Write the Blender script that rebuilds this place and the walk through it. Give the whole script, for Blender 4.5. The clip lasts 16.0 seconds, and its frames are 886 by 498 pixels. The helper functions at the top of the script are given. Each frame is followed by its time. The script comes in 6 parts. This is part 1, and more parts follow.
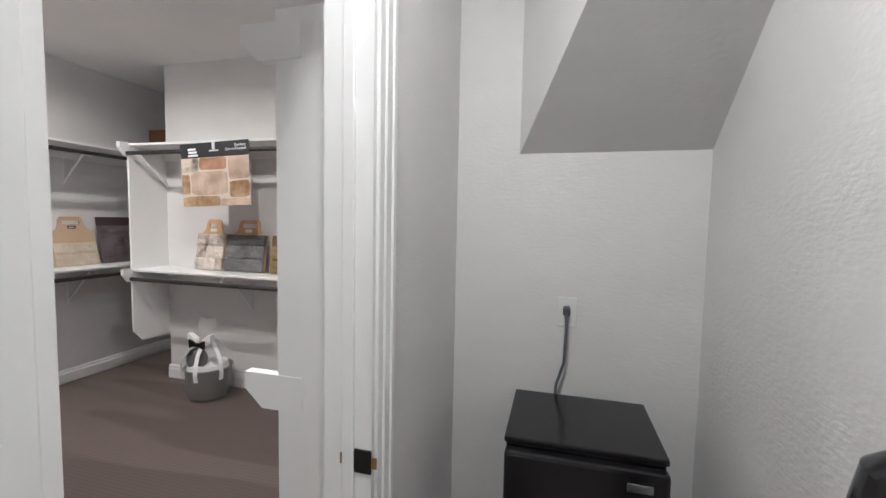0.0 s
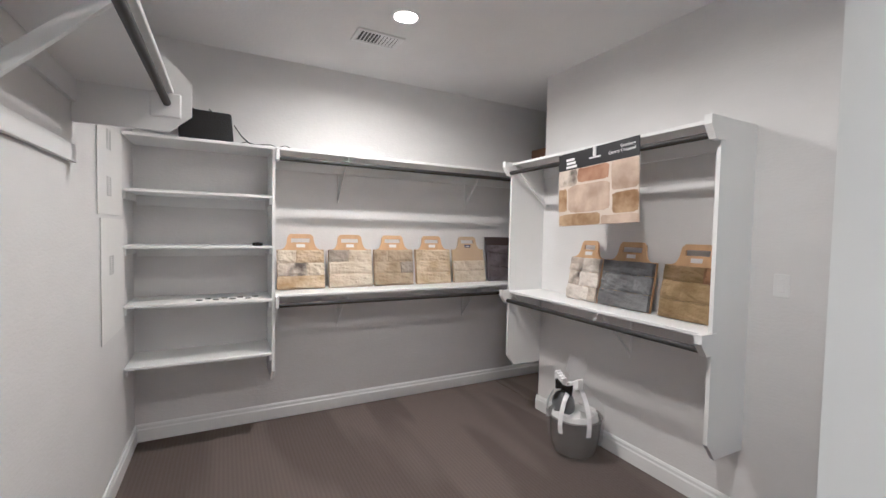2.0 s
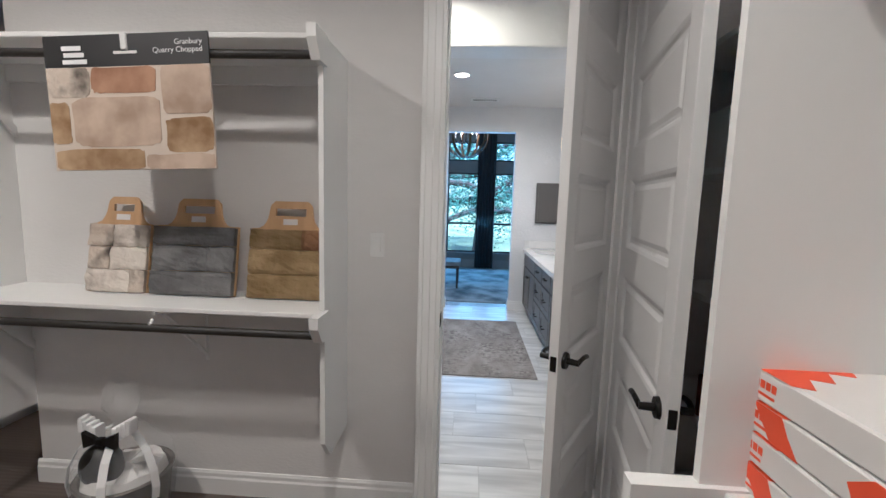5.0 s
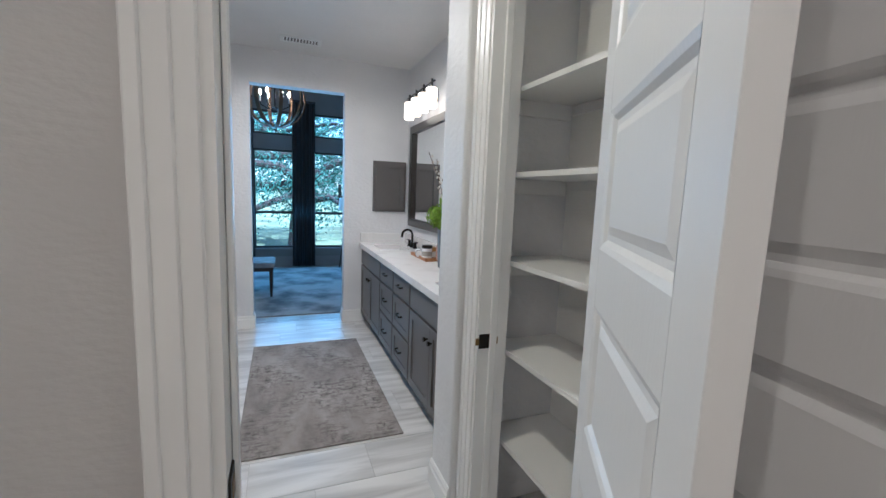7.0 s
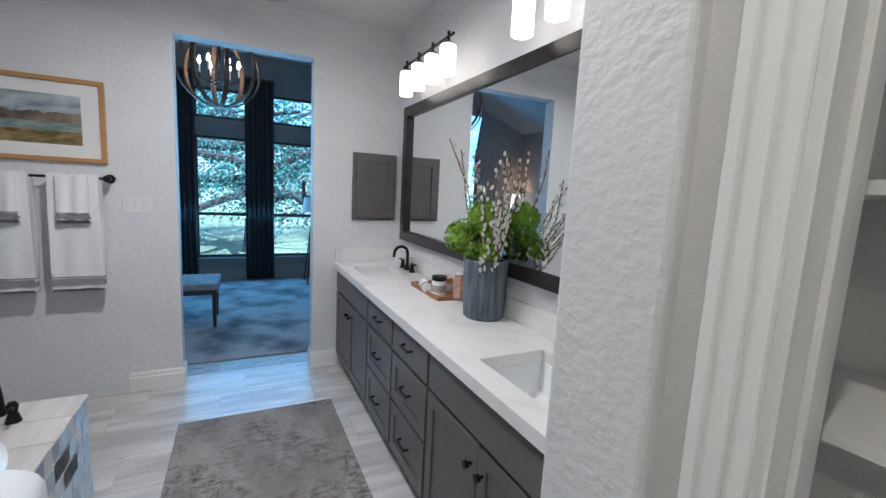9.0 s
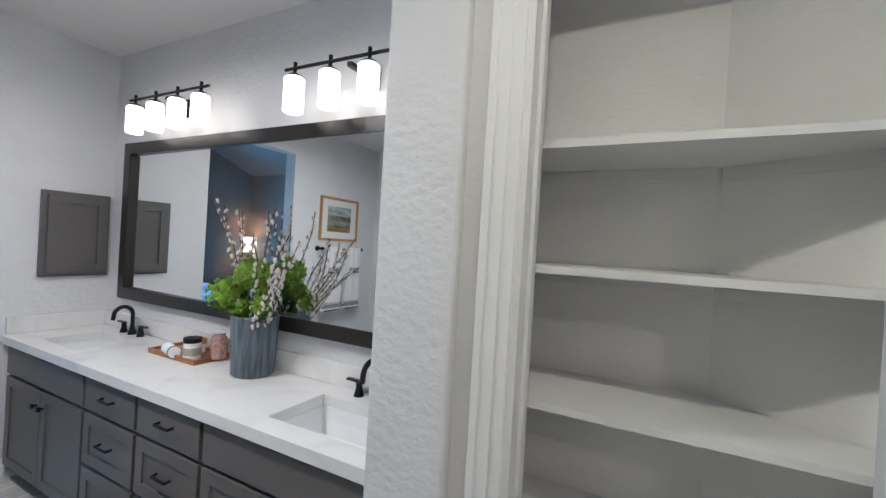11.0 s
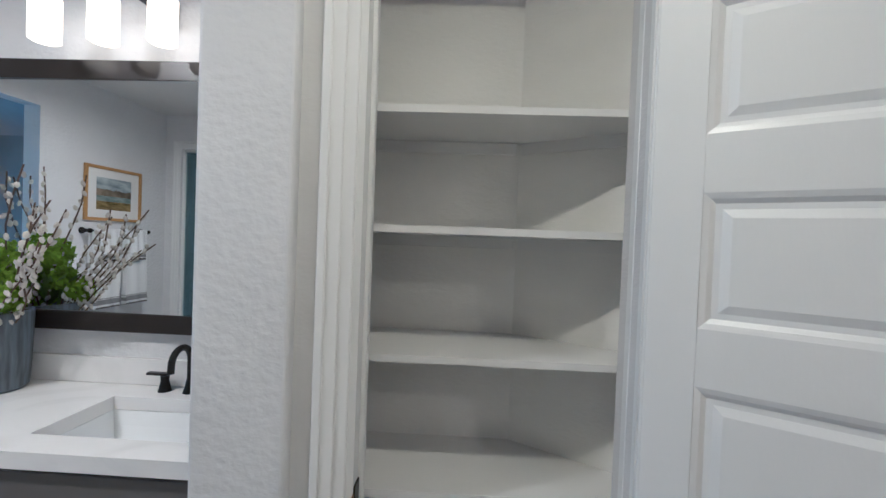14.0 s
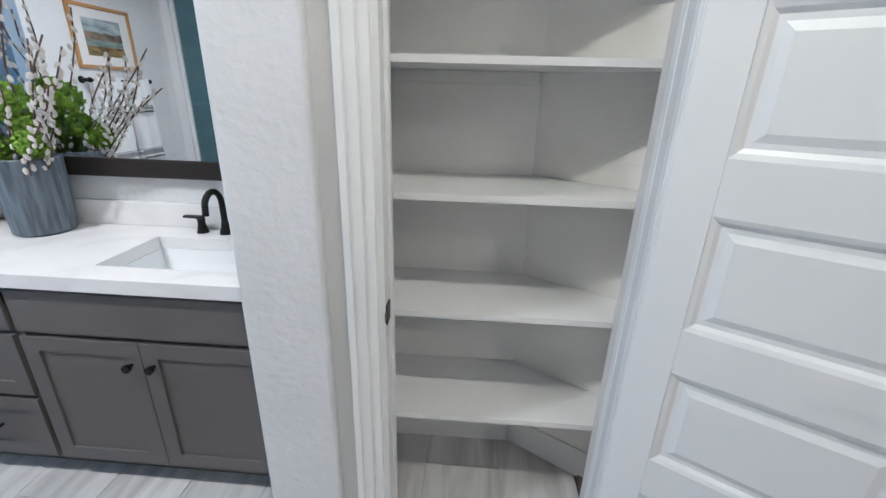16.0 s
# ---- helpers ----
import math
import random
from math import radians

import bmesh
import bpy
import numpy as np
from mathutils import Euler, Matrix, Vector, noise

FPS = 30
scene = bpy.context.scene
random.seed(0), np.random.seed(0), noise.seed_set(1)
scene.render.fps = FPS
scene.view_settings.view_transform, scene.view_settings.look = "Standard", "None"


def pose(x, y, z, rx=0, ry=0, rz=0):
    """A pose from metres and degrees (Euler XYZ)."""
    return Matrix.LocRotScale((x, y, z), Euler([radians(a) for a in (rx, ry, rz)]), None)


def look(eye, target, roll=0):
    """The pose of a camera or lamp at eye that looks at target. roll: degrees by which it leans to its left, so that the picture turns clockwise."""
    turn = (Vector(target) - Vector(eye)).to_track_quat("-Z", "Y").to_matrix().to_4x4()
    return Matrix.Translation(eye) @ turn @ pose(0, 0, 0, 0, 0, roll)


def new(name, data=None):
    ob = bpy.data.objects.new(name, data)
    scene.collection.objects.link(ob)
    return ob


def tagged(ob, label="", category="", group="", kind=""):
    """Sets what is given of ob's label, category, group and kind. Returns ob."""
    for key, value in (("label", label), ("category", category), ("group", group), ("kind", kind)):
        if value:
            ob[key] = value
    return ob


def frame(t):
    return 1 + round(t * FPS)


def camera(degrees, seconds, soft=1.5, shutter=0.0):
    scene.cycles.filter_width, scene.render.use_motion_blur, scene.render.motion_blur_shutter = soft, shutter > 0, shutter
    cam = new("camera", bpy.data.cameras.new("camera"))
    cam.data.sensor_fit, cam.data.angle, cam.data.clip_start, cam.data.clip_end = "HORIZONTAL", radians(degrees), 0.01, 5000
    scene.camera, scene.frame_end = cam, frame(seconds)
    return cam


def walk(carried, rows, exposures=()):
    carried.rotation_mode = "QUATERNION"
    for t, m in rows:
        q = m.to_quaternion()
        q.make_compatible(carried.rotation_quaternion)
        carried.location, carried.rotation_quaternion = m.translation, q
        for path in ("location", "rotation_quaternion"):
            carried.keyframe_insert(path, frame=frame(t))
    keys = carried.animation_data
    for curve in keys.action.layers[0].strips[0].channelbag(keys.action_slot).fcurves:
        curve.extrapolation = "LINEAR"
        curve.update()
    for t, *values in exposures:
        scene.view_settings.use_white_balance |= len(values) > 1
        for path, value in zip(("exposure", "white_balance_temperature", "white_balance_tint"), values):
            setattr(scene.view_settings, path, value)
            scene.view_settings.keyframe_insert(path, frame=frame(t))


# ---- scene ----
cam = camera(93.5, 16.0)
PATH = [
    (0, (0.92, 1.295, 1.531), (0.394, 3.219, 1.395), 1.1),
    (0.5, (0.738, 1.5, 1.516), (-0.22, 3.252, 1.406), 1.0),
    (1, (0.549, 1.674, 1.516), (-0.825, 3.125, 1.43), 1.3),
    (1.5, (0.396, 1.818, 1.529), (-1.247, 2.955, 1.444), 1.2),
    (2, (0.256, 1.896, 1.545), (-1.515, 2.822, 1.463), 1.2),
    (2.5, (0.049, 1.912, 1.558), (-1.737, 2.806, 1.476), 1.3),
    (3, (-0.093, 1.939, 1.55), (-1.804, 2.97, 1.458), 1.3),
    (3.5, (-0.132, 1.957, 1.555), (-1.639, 3.267, 1.439), 1.2),
    (4, (-0.161, 2.019, 1.537), (-1.305, 3.651, 1.377), 1.1),
    (4.5, (-0.233, 2.203, 1.513), (-0.857, 4.092, 1.313), 1.3),
    (5, (-0.365, 2.425, 1.526), (-0.482, 4.408, 1.296), 1.6),
    (5.2, (-0.433, 2.519, 1.501), (-0.403, 4.505, 1.266), 1.5),
    (7.3, (-0.383, 3.893, 1.454), (0.358, 5.736, 1.192), 2.3),
    (7.5, (-0.318, 4.053, 1.499), (0.406, 5.902, 1.225), 2.5),
    (8, (-0.182, 4.458, 1.516), (0.493, 6.316, 1.213), 2.9),
    (8.2, (-0.182, 4.629, 1.519), (0.511, 6.482, 1.226), 2.9),
    (10.3, (-0.537, 4.899, 1.489), (0.919, 6.261, 1.331), 3.5),
    (10.5, (-0.542, 4.837, 1.519), (1.02, 6.079, 1.398), 3.6),
    (11, (-0.621, 4.813, 1.589), (1.158, 5.727, 1.579), 3.4),
    (11.5, (-0.714, 4.85, 1.62), (1.183, 5.467, 1.755), 3.1),
    (12, (-0.75, 4.862, 1.625), (1.19, 5.272, 1.888), 2.8),
    (12.5, (-0.741, 4.893, 1.612), (1.211, 5.174, 1.943), 2.5),
    (13, (-0.707, 4.897, 1.592), (1.262, 5.094, 1.882), 2.3),
    (13.5, (-0.682, 4.883, 1.557), (1.307, 5.011, 1.712), 2.2),
    (14, (-0.662, 4.856, 1.516), (1.336, 4.937, 1.478), 2.2),
    (14.5, (-0.644, 4.856, 1.475), (1.343, 4.899, 1.25), 2.3),
    (15, (-0.637, 4.833, 1.489), (1.296, 4.864, 0.986), 1.8),
    (15.5, (-0.66, 4.845, 1.462), (1.239, 4.862, 0.832), 1.8),
    (16, (-0.676, 4.874, 1.465), (1.193, 4.993, 0.763), 1.6),
]
EXPOSURES = [(0.0, 2.38, 4250, 10), (1.0, 2.4, 4220, 10), (2.5, 2.5, 4220, 10), (3.5, 2.55, 4230, 10), (4.0, 2.4, 4260, 10), (4.5, 2.1, 4300, 10), (5.0, 1.9, 4330, 10), (7.5, 1.55, 4330, 10), (8.0, 1.47, 4290, 10), (10.5, 1.62, 4400, 10), (11.5, 1.55, 4200, 10), (12.5, 1.48, 4180, 10), (14.0, 1.52, 4260, 10), (15.0, 1.95, 4190, 10), (16.0, 2.05, 4200, 10)]
walk(cam, [(t, look(eye, target, roll)) for t, eye, target, roll in PATH], EXPOSURES)

# ---- world, sun, lamps ----
world = bpy.data.worlds.new("world")
scene.world = world
world.use_nodes = True
wn = world.node_tree
sky = wn.nodes.new("ShaderNodeTexSky")
sky.sky_type, sky.sun_disc = "NISHITA", False
sky.sun_elevation, sky.sun_rotation = radians(48), radians(150)
wn.links.new(sky.outputs[0], wn.nodes["Background"].inputs[0])
wn.nodes["Background"].inputs[1].default_value = 0.15

sun = new("sun", bpy.data.lights.new("sun", "SUN"))
sun.data.energy, sun.data.angle, sun.data.color = 5.0, radians(0.5), (1.0, 0.95, 0.88)
sun.matrix_world = look((6, 30, 20), (2, 36, 12))


def lamp_area(name, at, aim, power, size, colour, shape="DISK", size_y=None, spread=180):
    l = new(name, bpy.data.lights.new(name, "AREA"))
    l.data.energy, l.data.size, l.data.color, l.data.shape = power, size, colour, shape
    l.data.spread = radians(spread)
    if size_y:
        l.data.size_y = size_y
    l.matrix_world = look(at, aim)
    return l


WARM, COOL = (1.0, 0.70, 0.40), (1.0, 0.735, 0.455)
H, HB = 2.87, 2.81  # ceilings: closet and hall; bathroom
CANS = [(-2.195, 2.885, H, 8.3, WARM), (-0.55, 2.75, H, 5.6, WARM), (-0.58, 4.84, H, 4.7, (1.0, 0.72, 0.38)), (-0.48, 6.86, HB, 12.5, COOL)]
for cx, cy, cz, power, col in CANS:
    lamp_area("can_lamp", (cx, cy, cz - 0.012), (cx, cy, 0), power, 0.08, col, spread=165)
lamp_area("utility_lamp", (0.72, 1.62, H - 0.012), (0.72, 1.62, 0), 5.6, 0.16, (1.0, 0.73, 0.43))
bedside = new("bedside_bulb", bpy.data.lights.new("bedside_bulb", "POINT"))
bedside.data.energy, bedside.data.shadow_soft_size, bedside.data.color = 2.2, 0.03, (1.0, 0.62, 0.30)
bedside.location = (-2.68, 11.72, 1.40)
# daylight of the bedroom windows
lamp_area("window_daylight", (-0.3, 11.75, 1.7), (-0.3, 9, 1.0), 18, 2.6, (0.40, 0.80, 1.0), "RECTANGLE", 2.4)


# ---- materials ----
def mat(name, colour, rough=0.5, metal=0.0, bump=0.0, scale=60.0, vary=0.06, vscale=3.0, detail=4.0, stretch=None, coat=0.0, spec=None, rand=0.0):
    m = bpy.data.materials.new(name)
    m.use_nodes = True
    n, l = m.node_tree.nodes, m.node_tree.links
    b = n["Principled BSDF"]
    b.inputs["Roughness"].default_value, b.inputs["Metallic"].default_value = rough, metal
    b.inputs["Coat Weight"].default_value = coat
    if spec is not None:
        b.inputs["Specular IOR Level"].default_value = spec
    co = n.new("ShaderNodeTexCoord")
    mp = n.new("ShaderNodeMapping")
    l.new(co.outputs["Object"], mp.inputs[0])
    if stretch:
        mp.inputs["Scale"].default_value = stretch
    big = n.new("ShaderNodeTexNoise")
    big.inputs["Scale"].default_value, big.inputs["Detail"].default_value = vscale, detail
    l.new(mp.outputs[0], big.inputs[0])
    ramp = n.new("ShaderNodeMapRange")
    ramp.inputs[1].default_value, ramp.inputs[2].default_value = 0.3, 0.7
    ramp.inputs[3].default_value, ramp.inputs[4].default_value = 1 - vary, 1 + vary
    l.new(big.outputs[0], ramp.inputs[0])
    hsv = n.new("ShaderNodeHueSaturation")
    hsv.inputs["Color"].default_value = (*colour, 1)
    val = ramp.outputs[0]
    if rand:
        info = n.new("ShaderNodeObjectInfo")
        rr = n.new("ShaderNodeMapRange")
        rr.inputs[3].default_value, rr.inputs[4].default_value = 1 - rand, 1 + rand
        l.new(info.outputs["Random"], rr.inputs[0])
        mu = n.new("ShaderNodeMath")
        mu.operation = "MULTIPLY"
        l.new(val, mu.inputs[0])
        l.new(rr.outputs[0], mu.inputs[1])
        val = mu.outputs[0]
    l.new(val, hsv.inputs["Value"])
    l.new(hsv.outputs[0], b.inputs["Base Color"])
    if bump:
        fine = n.new("ShaderNodeTexNoise")
        fine.inputs["Scale"].default_value, fine.inputs["Detail"].default_value = scale, 3
        l.new(mp.outputs[0], fine.inputs[0])
        bp = n.new("ShaderNodeBump")
        bp.inputs["Strength"].default_value, bp.inputs["Distance"].default_value = bump, 0.01
        l.new(fine.outputs[0], bp.inputs["Height"])
        l.new(bp.outputs[0], b.inputs["Normal"])
    return m


def two_tone(name, a, c, lo, hi, scale, rough=0.6, stretch=None, bump=0.0, bscale=40, detail=8, distortion=0.0, rand=0.0):
    """A surface that wanders between two colours."""
    m = mat(name, a, rough, bump=bump, scale=bscale, stretch=stretch)
    n, l = m.node_tree.nodes, m.node_tree.links
    mp = n["Mapping"]
    t = n.new("ShaderNodeTexNoise")
    t.inputs["Scale"].default_value, t.inputs["Detail"].default_value, t.inputs["Distortion"].default_value = scale, detail, distortion
    src = mp.outputs[0]
    if rand:
        info = n.new("ShaderNodeObjectInfo")
        va = n.new("ShaderNodeVectorMath")
        va.operation = "MULTIPLY_ADD"
        va.inputs[1].default_value = (1, 1, 1)
        sc = n.new("ShaderNodeMath")
        sc.operation = "MULTIPLY"
        sc.inputs[1].default_value = 37.0
        l.new(info.outputs["Random"], sc.inputs[0])
        l.new(mp.outputs[0], va.inputs[0])
        l.new(sc.outputs[0], va.inputs[2])
        src = va.outputs[0]
    l.new(src, t.inputs[0])
    r = n.new("ShaderNodeValToRGB")
    r.color_ramp.elements[0].position, r.color_ramp.elements[0].color = lo, (*a, 1)
    r.color_ramp.elements[1].position, r.color_ramp.elements[1].color = hi, (*c, 1)
    l.new(t.outputs[0], r.inputs[0])
    l.new(r.outputs[0], n["Principled BSDF"].inputs["Base Color"])
    return m


def glow(name, colour, strength):
    m = bpy.data.materials.new(name)
    m.use_nodes = True
    n = m.node_tree.nodes
    n["Principled BSDF"].inputs["Base Color"].default_value = (*colour, 1)
    n["Principled BSDF"].inputs["Emission Color"].default_value = (*colour, 1)
    n["Principled BSDF"].inputs["Emission Strength"].default_value = strength
    return m


def glass(name, colour=(1, 1, 1), rough=0.02, alpha=0.15):
    """Thin clear sheet: mostly see-through, with gloss."""
    m = bpy.data.materials.new(name)
    m.use_nodes = True
    n, l = m.node_tree.nodes, m.node_tree.links
    b = n["Principled BSDF"]
    b.inputs["Base Color"].default_value = (*colour, 1)
    b.inputs["Roughness"].default_value = rough
    b.inputs["Alpha"].default_value = alpha
    return m


WALL = mat("wall_paint", (0.70, 0.69, 0.68), 0.6, bump=0.16, scale=42, vary=0.025, stretch=(1, 1, 2.2))
WALLB = mat("bath_wall_paint", (0.72, 0.72, 0.73), 0.5, bump=0.46, scale=27, vary=0.025, stretch=(1, 1, 1.35))
LINENP = mat("linen_closet_paint", (0.82, 0.815, 0.79), 0.5, bump=0.17, scale=42, vary=0.025, stretch=(1, 1, 2.2))
CEIL = mat("ceiling_paint", (0.72, 0.71, 0.70), 0.8, bump=0.2, scale=45, vary=0.02)
TRIM = mat("trim_paint", (0.80, 0.80, 0.79), 0.32, vary=0.015)
SHELF = mat("shelf_paint", (0.78, 0.78, 0.77), 0.4, vary=0.02, vscale=2)
DOORP = mat("door_paint", (0.78, 0.78, 0.78), 0.35, bump=0.05, scale=120, vary=0.015, stretch=(1, 1, 0.2))
ROD = mat("dark_rod", (0.022, 0.02, 0.018), 0.5, 0.0, vary=0.1)
BLACK = mat("black_metal", (0.015, 0.014, 0.013), 0.4, 0.6, vary=0.1)
CARPET = two_tone("carpet", (0.158, 0.125, 0.107), (0.205, 0.166, 0.143), 0.47, 0.53, 1.9, 0.95, stretch=(0.22, 1.5, 1), bump=0.9, bscale=420, detail=1, distortion=0.2)
ribn, ribl = CARPET.node_tree.nodes, CARPET.node_tree.links
rib = ribn.new("ShaderNodeTexWave")
rib.wave_type, rib.bands_direction = "BANDS", "Y"
rib.inputs["Scale"].default_value, rib.inputs["Distortion"].default_value, rib.inputs["Detail"].default_value = 12.5, 0.5, 1.0
ribl.new(ribn["Texture Coordinate"].outputs["Object"], rib.inputs[0])
ribr = ribn.new("ShaderNodeMapRange")
ribr.inputs[3].default_value, ribr.inputs[4].default_value = 0.92, 1.04
ribl.new(rib.outputs["Fac"], ribr.inputs[0])
ribh = ribn.new("ShaderNodeHueSaturation")
ribl.new(ribn["Color Ramp"].outputs[0], ribh.inputs["Color"])
ribl.new(ribr.outputs[0], ribh.inputs["Value"])
ribl.new(ribh.outputs[0], ribn["Principled BSDF"].inputs["Base Color"])
TILE = two_tone("plank_tile", (0.42, 0.41, 0.40), (0.66, 0.65, 0.63), 0.35, 0.65, 2.2, 0.28, stretch=(0.7, 5, 1), detail=6, distortion=0.6, rand=1)
TILED = two_tone("grey_plank_tile", (0.17, 0.155, 0.14), (0.36, 0.33, 0.30), 0.35, 0.65, 2.4, 0.35, stretch=(1, 7, 1), detail=6, distortion=0.5, rand=1)
GROUT = mat("grout", (0.42, 0.41, 0.39), 0.9)
QUARTZ = two_tone("quartz", (0.80, 0.79, 0.78), (0.66, 0.65, 0.64), 0.52, 0.75, 3.0, 0.18, detail=10, distortion=1.2)
VANITY = mat("vanity_grey", (0.125, 0.117, 0.11), 0.42, vary=0.05)
PORC = mat("porcelain", (0.85, 0.86, 0.87), 0.12, vary=0.01, coat=0.5)
MIRROR = mat("mirror_glass", (0.92, 0.94, 0.94), 0.01, 1.0, vary=0.0)
FRAMEB = mat("espresso_wood", (0.02, 0.016, 0.014), 0.3, vary=0.15, stretch=(6, 0.6, 6))
GOLD = mat("gold_wood", (0.42, 0.24, 0.08), 0.4, vary=0.15)
PAPER = mat("paper", (0.78, 0.77, 0.75), 0.8, vary=0.03)
INK = mat("ink", (0.08, 0.08, 0.085), 0.7)
PLASTIC = mat("white_plastic", (0.76, 0.76, 0.75), 0.35)
HANDLEW = mat("pale_birch_board", (0.55, 0.36, 0.18), 0.5, vary=0.12, stretch=(8, 8, 0.8))
VASE = two_tone("blue_grey_glaze", (0.065, 0.08, 0.098), (0.16, 0.19, 0.225), 0.36, 0.64, 26, 0.45, stretch=(2.0, 2.0, 0.2), bump=0.3, bscale=30)
MOSS = mat("moss_green", (0.20, 0.33, 0.015), 0.8, bump=0.8, scale=110, vary=0.4, vscale=30)
LEAF = mat("leaf_green", (0.12, 0.2, 0.04), 0.6, vary=0.4, vscale=20)
TWIG = mat("twig", (0.10, 0.06, 0.04), 0.7)
BUD = mat("willow_bud", (0.62, 0.58, 0.52), 0.8, vary=0.15)
TEAK = mat("teak_tray", (0.33, 0.15, 0.05), 0.45, vary=0.2, stretch=(2, 14, 2))
TOWEL = mat("white_towel", (0.86, 0.86, 0.86), 0.95, bump=0.3, scale=300, vary=0.03)
BANDG = mat("grey_towel_band", (0.30, 0.30, 0.31), 0.9, bump=0.4, scale=250)
TRIMGREY = mat("towel_band", (0.12, 0.12, 0.125), 0.9, bump=0.5, scale=250)
APRON = mat("apron_tile", (0.42, 0.46, 0.50), 0.12, vary=0.12, rand=0.18, coat=0.6)
DECK = two_tone("deck_tile", (0.52, 0.49, 0.46), (0.66, 0.63, 0.60), 0.35, 0.65, 2, 0.3, stretch=(6, 1, 1), rand=1)
CURTAIN = mat("dark_curtain", (0.055, 0.055, 0.06), 0.9, bump=0.3, scale=200)
WTRIM = mat("taupe_window_trim", (0.20, 0.19, 0.18), 0.5)
SASH = mat("dark_sash", (0.05, 0.048, 0.045), 0.5)
BEDWALL = mat("bedroom_wall", (0.26, 0.25, 0.24), 0.7, bump=0.2, scale=50)
RUGB = two_tone("bedroom_rug", (0.09, 0.10, 0.11), (0.33, 0.33, 0.33), 0.36, 0.56, 2.2, 0.95, bump=0.5, bscale=200, detail=9)


def woven(name, dark, light, marks):
    """Distressed weave: soft broad patches crossed by broken fine streaks both ways."""
    m = mat(name, light, 0.95, bump=0.5, scale=260)
    n, l = m.node_tree.nodes, m.node_tree.links
    co = n["Texture Coordinate"]

    def streak(scale, detail, stretch, lo, hi, rough=0.6):
        mp = n.new("ShaderNodeMapping")
        mp.inputs["Scale"].default_value = stretch
        l.new(co.outputs["Object"], mp.inputs[0])
        t = n.new("ShaderNodeTexNoise")
        t.inputs["Scale"].default_value, t.inputs["Detail"].default_value, t.inputs["Roughness"].default_value = scale, detail, rough
        l.new(mp.outputs[0], t.inputs[0])
        r = n.new("ShaderNodeMapRange")
        r.inputs[1].default_value, r.inputs[2].default_value = lo, hi
        l.new(t.outputs[0], r.inputs[0])
        return r.outputs[0]

    def math2(op, p, q):
        k = n.new("ShaderNodeMath")
        k.operation = op
        l.new(p, k.inputs[0])
        l.new(q, k.inputs[1])
        return k.outputs[0]

    patch = streak(2.6, 3, (1.3, 1.0, 1), 0.38, 0.58)
    across = streak(13, 10, (1.0, 2.4, 1), 0.47, 0.62, 0.75)
    along = streak(12, 10, (2.6, 0.9, 1), 0.50, 0.66, 0.75)
    fine = math2("MULTIPLY", math2("MAXIMUM", across, along), patch)
    broad = streak(1.7, 5, (2.2, 1.0, 1), 0.35, 0.65)
    mx = n.new("ShaderNodeMix")
    mx.data_type = "RGBA"
    mx.inputs[6].default_value, mx.inputs[7].default_value = (*dark, 1), (*light, 1)
    l.new(broad, mx.inputs[0])
    my = n.new("ShaderNodeMix")
    my.data_type = "RGBA"
    my.inputs[7].default_value = (*marks, 1)
    l.new(mx.outputs[2], my.inputs[6])
    l.new(fine, my.inputs[0])
    l.new(my.outputs[2], n["Principled BSDF"].inputs["Base Color"])
    return m


RUG = woven("runner_rug", (0.20, 0.178, 0.165), (0.36, 0.33, 0.305), (0.075, 0.063, 0.06))
DARKWOOD = mat("dark_wood", (0.035, 0.022, 0.015), 0.4, vary=0.2)
LINEN_SEAT = mat("blue_velvet", (0.20, 0.21, 0.22), 0.8, vary=0.3, vscale=8)
FRIDGE = mat("fridge_black", (0.008, 0.008, 0.009), 0.16, vary=0.2, bump=0.03, scale=200)
RED = mat("orange_red_print", (0.75, 0.09, 0.02), 0.5, vary=0.05)
BOXW = mat("white_carton", (0.74, 0.72, 0.70), 0.6)
FOG = glass("cellophane", (0.9, 0.92, 0.93), 0.06, 0.11)
PANE = glass("window_glass", (0.9, 1, 1), 0.0, 0.05)
SHOWERGLASS = glass("shower_glass", (0.16, 0.28, 0.33), 0.06, 0.42)
SHADE = glow("lit_glass_shade", (1.0, 0.73, 0.43), 1.35)
LED = glow("led_lens", (1.0, 0.70, 0.41), 5.0)
BULB = glow("candle_bulb", (1.0, 0.66, 0.36), 22.0)
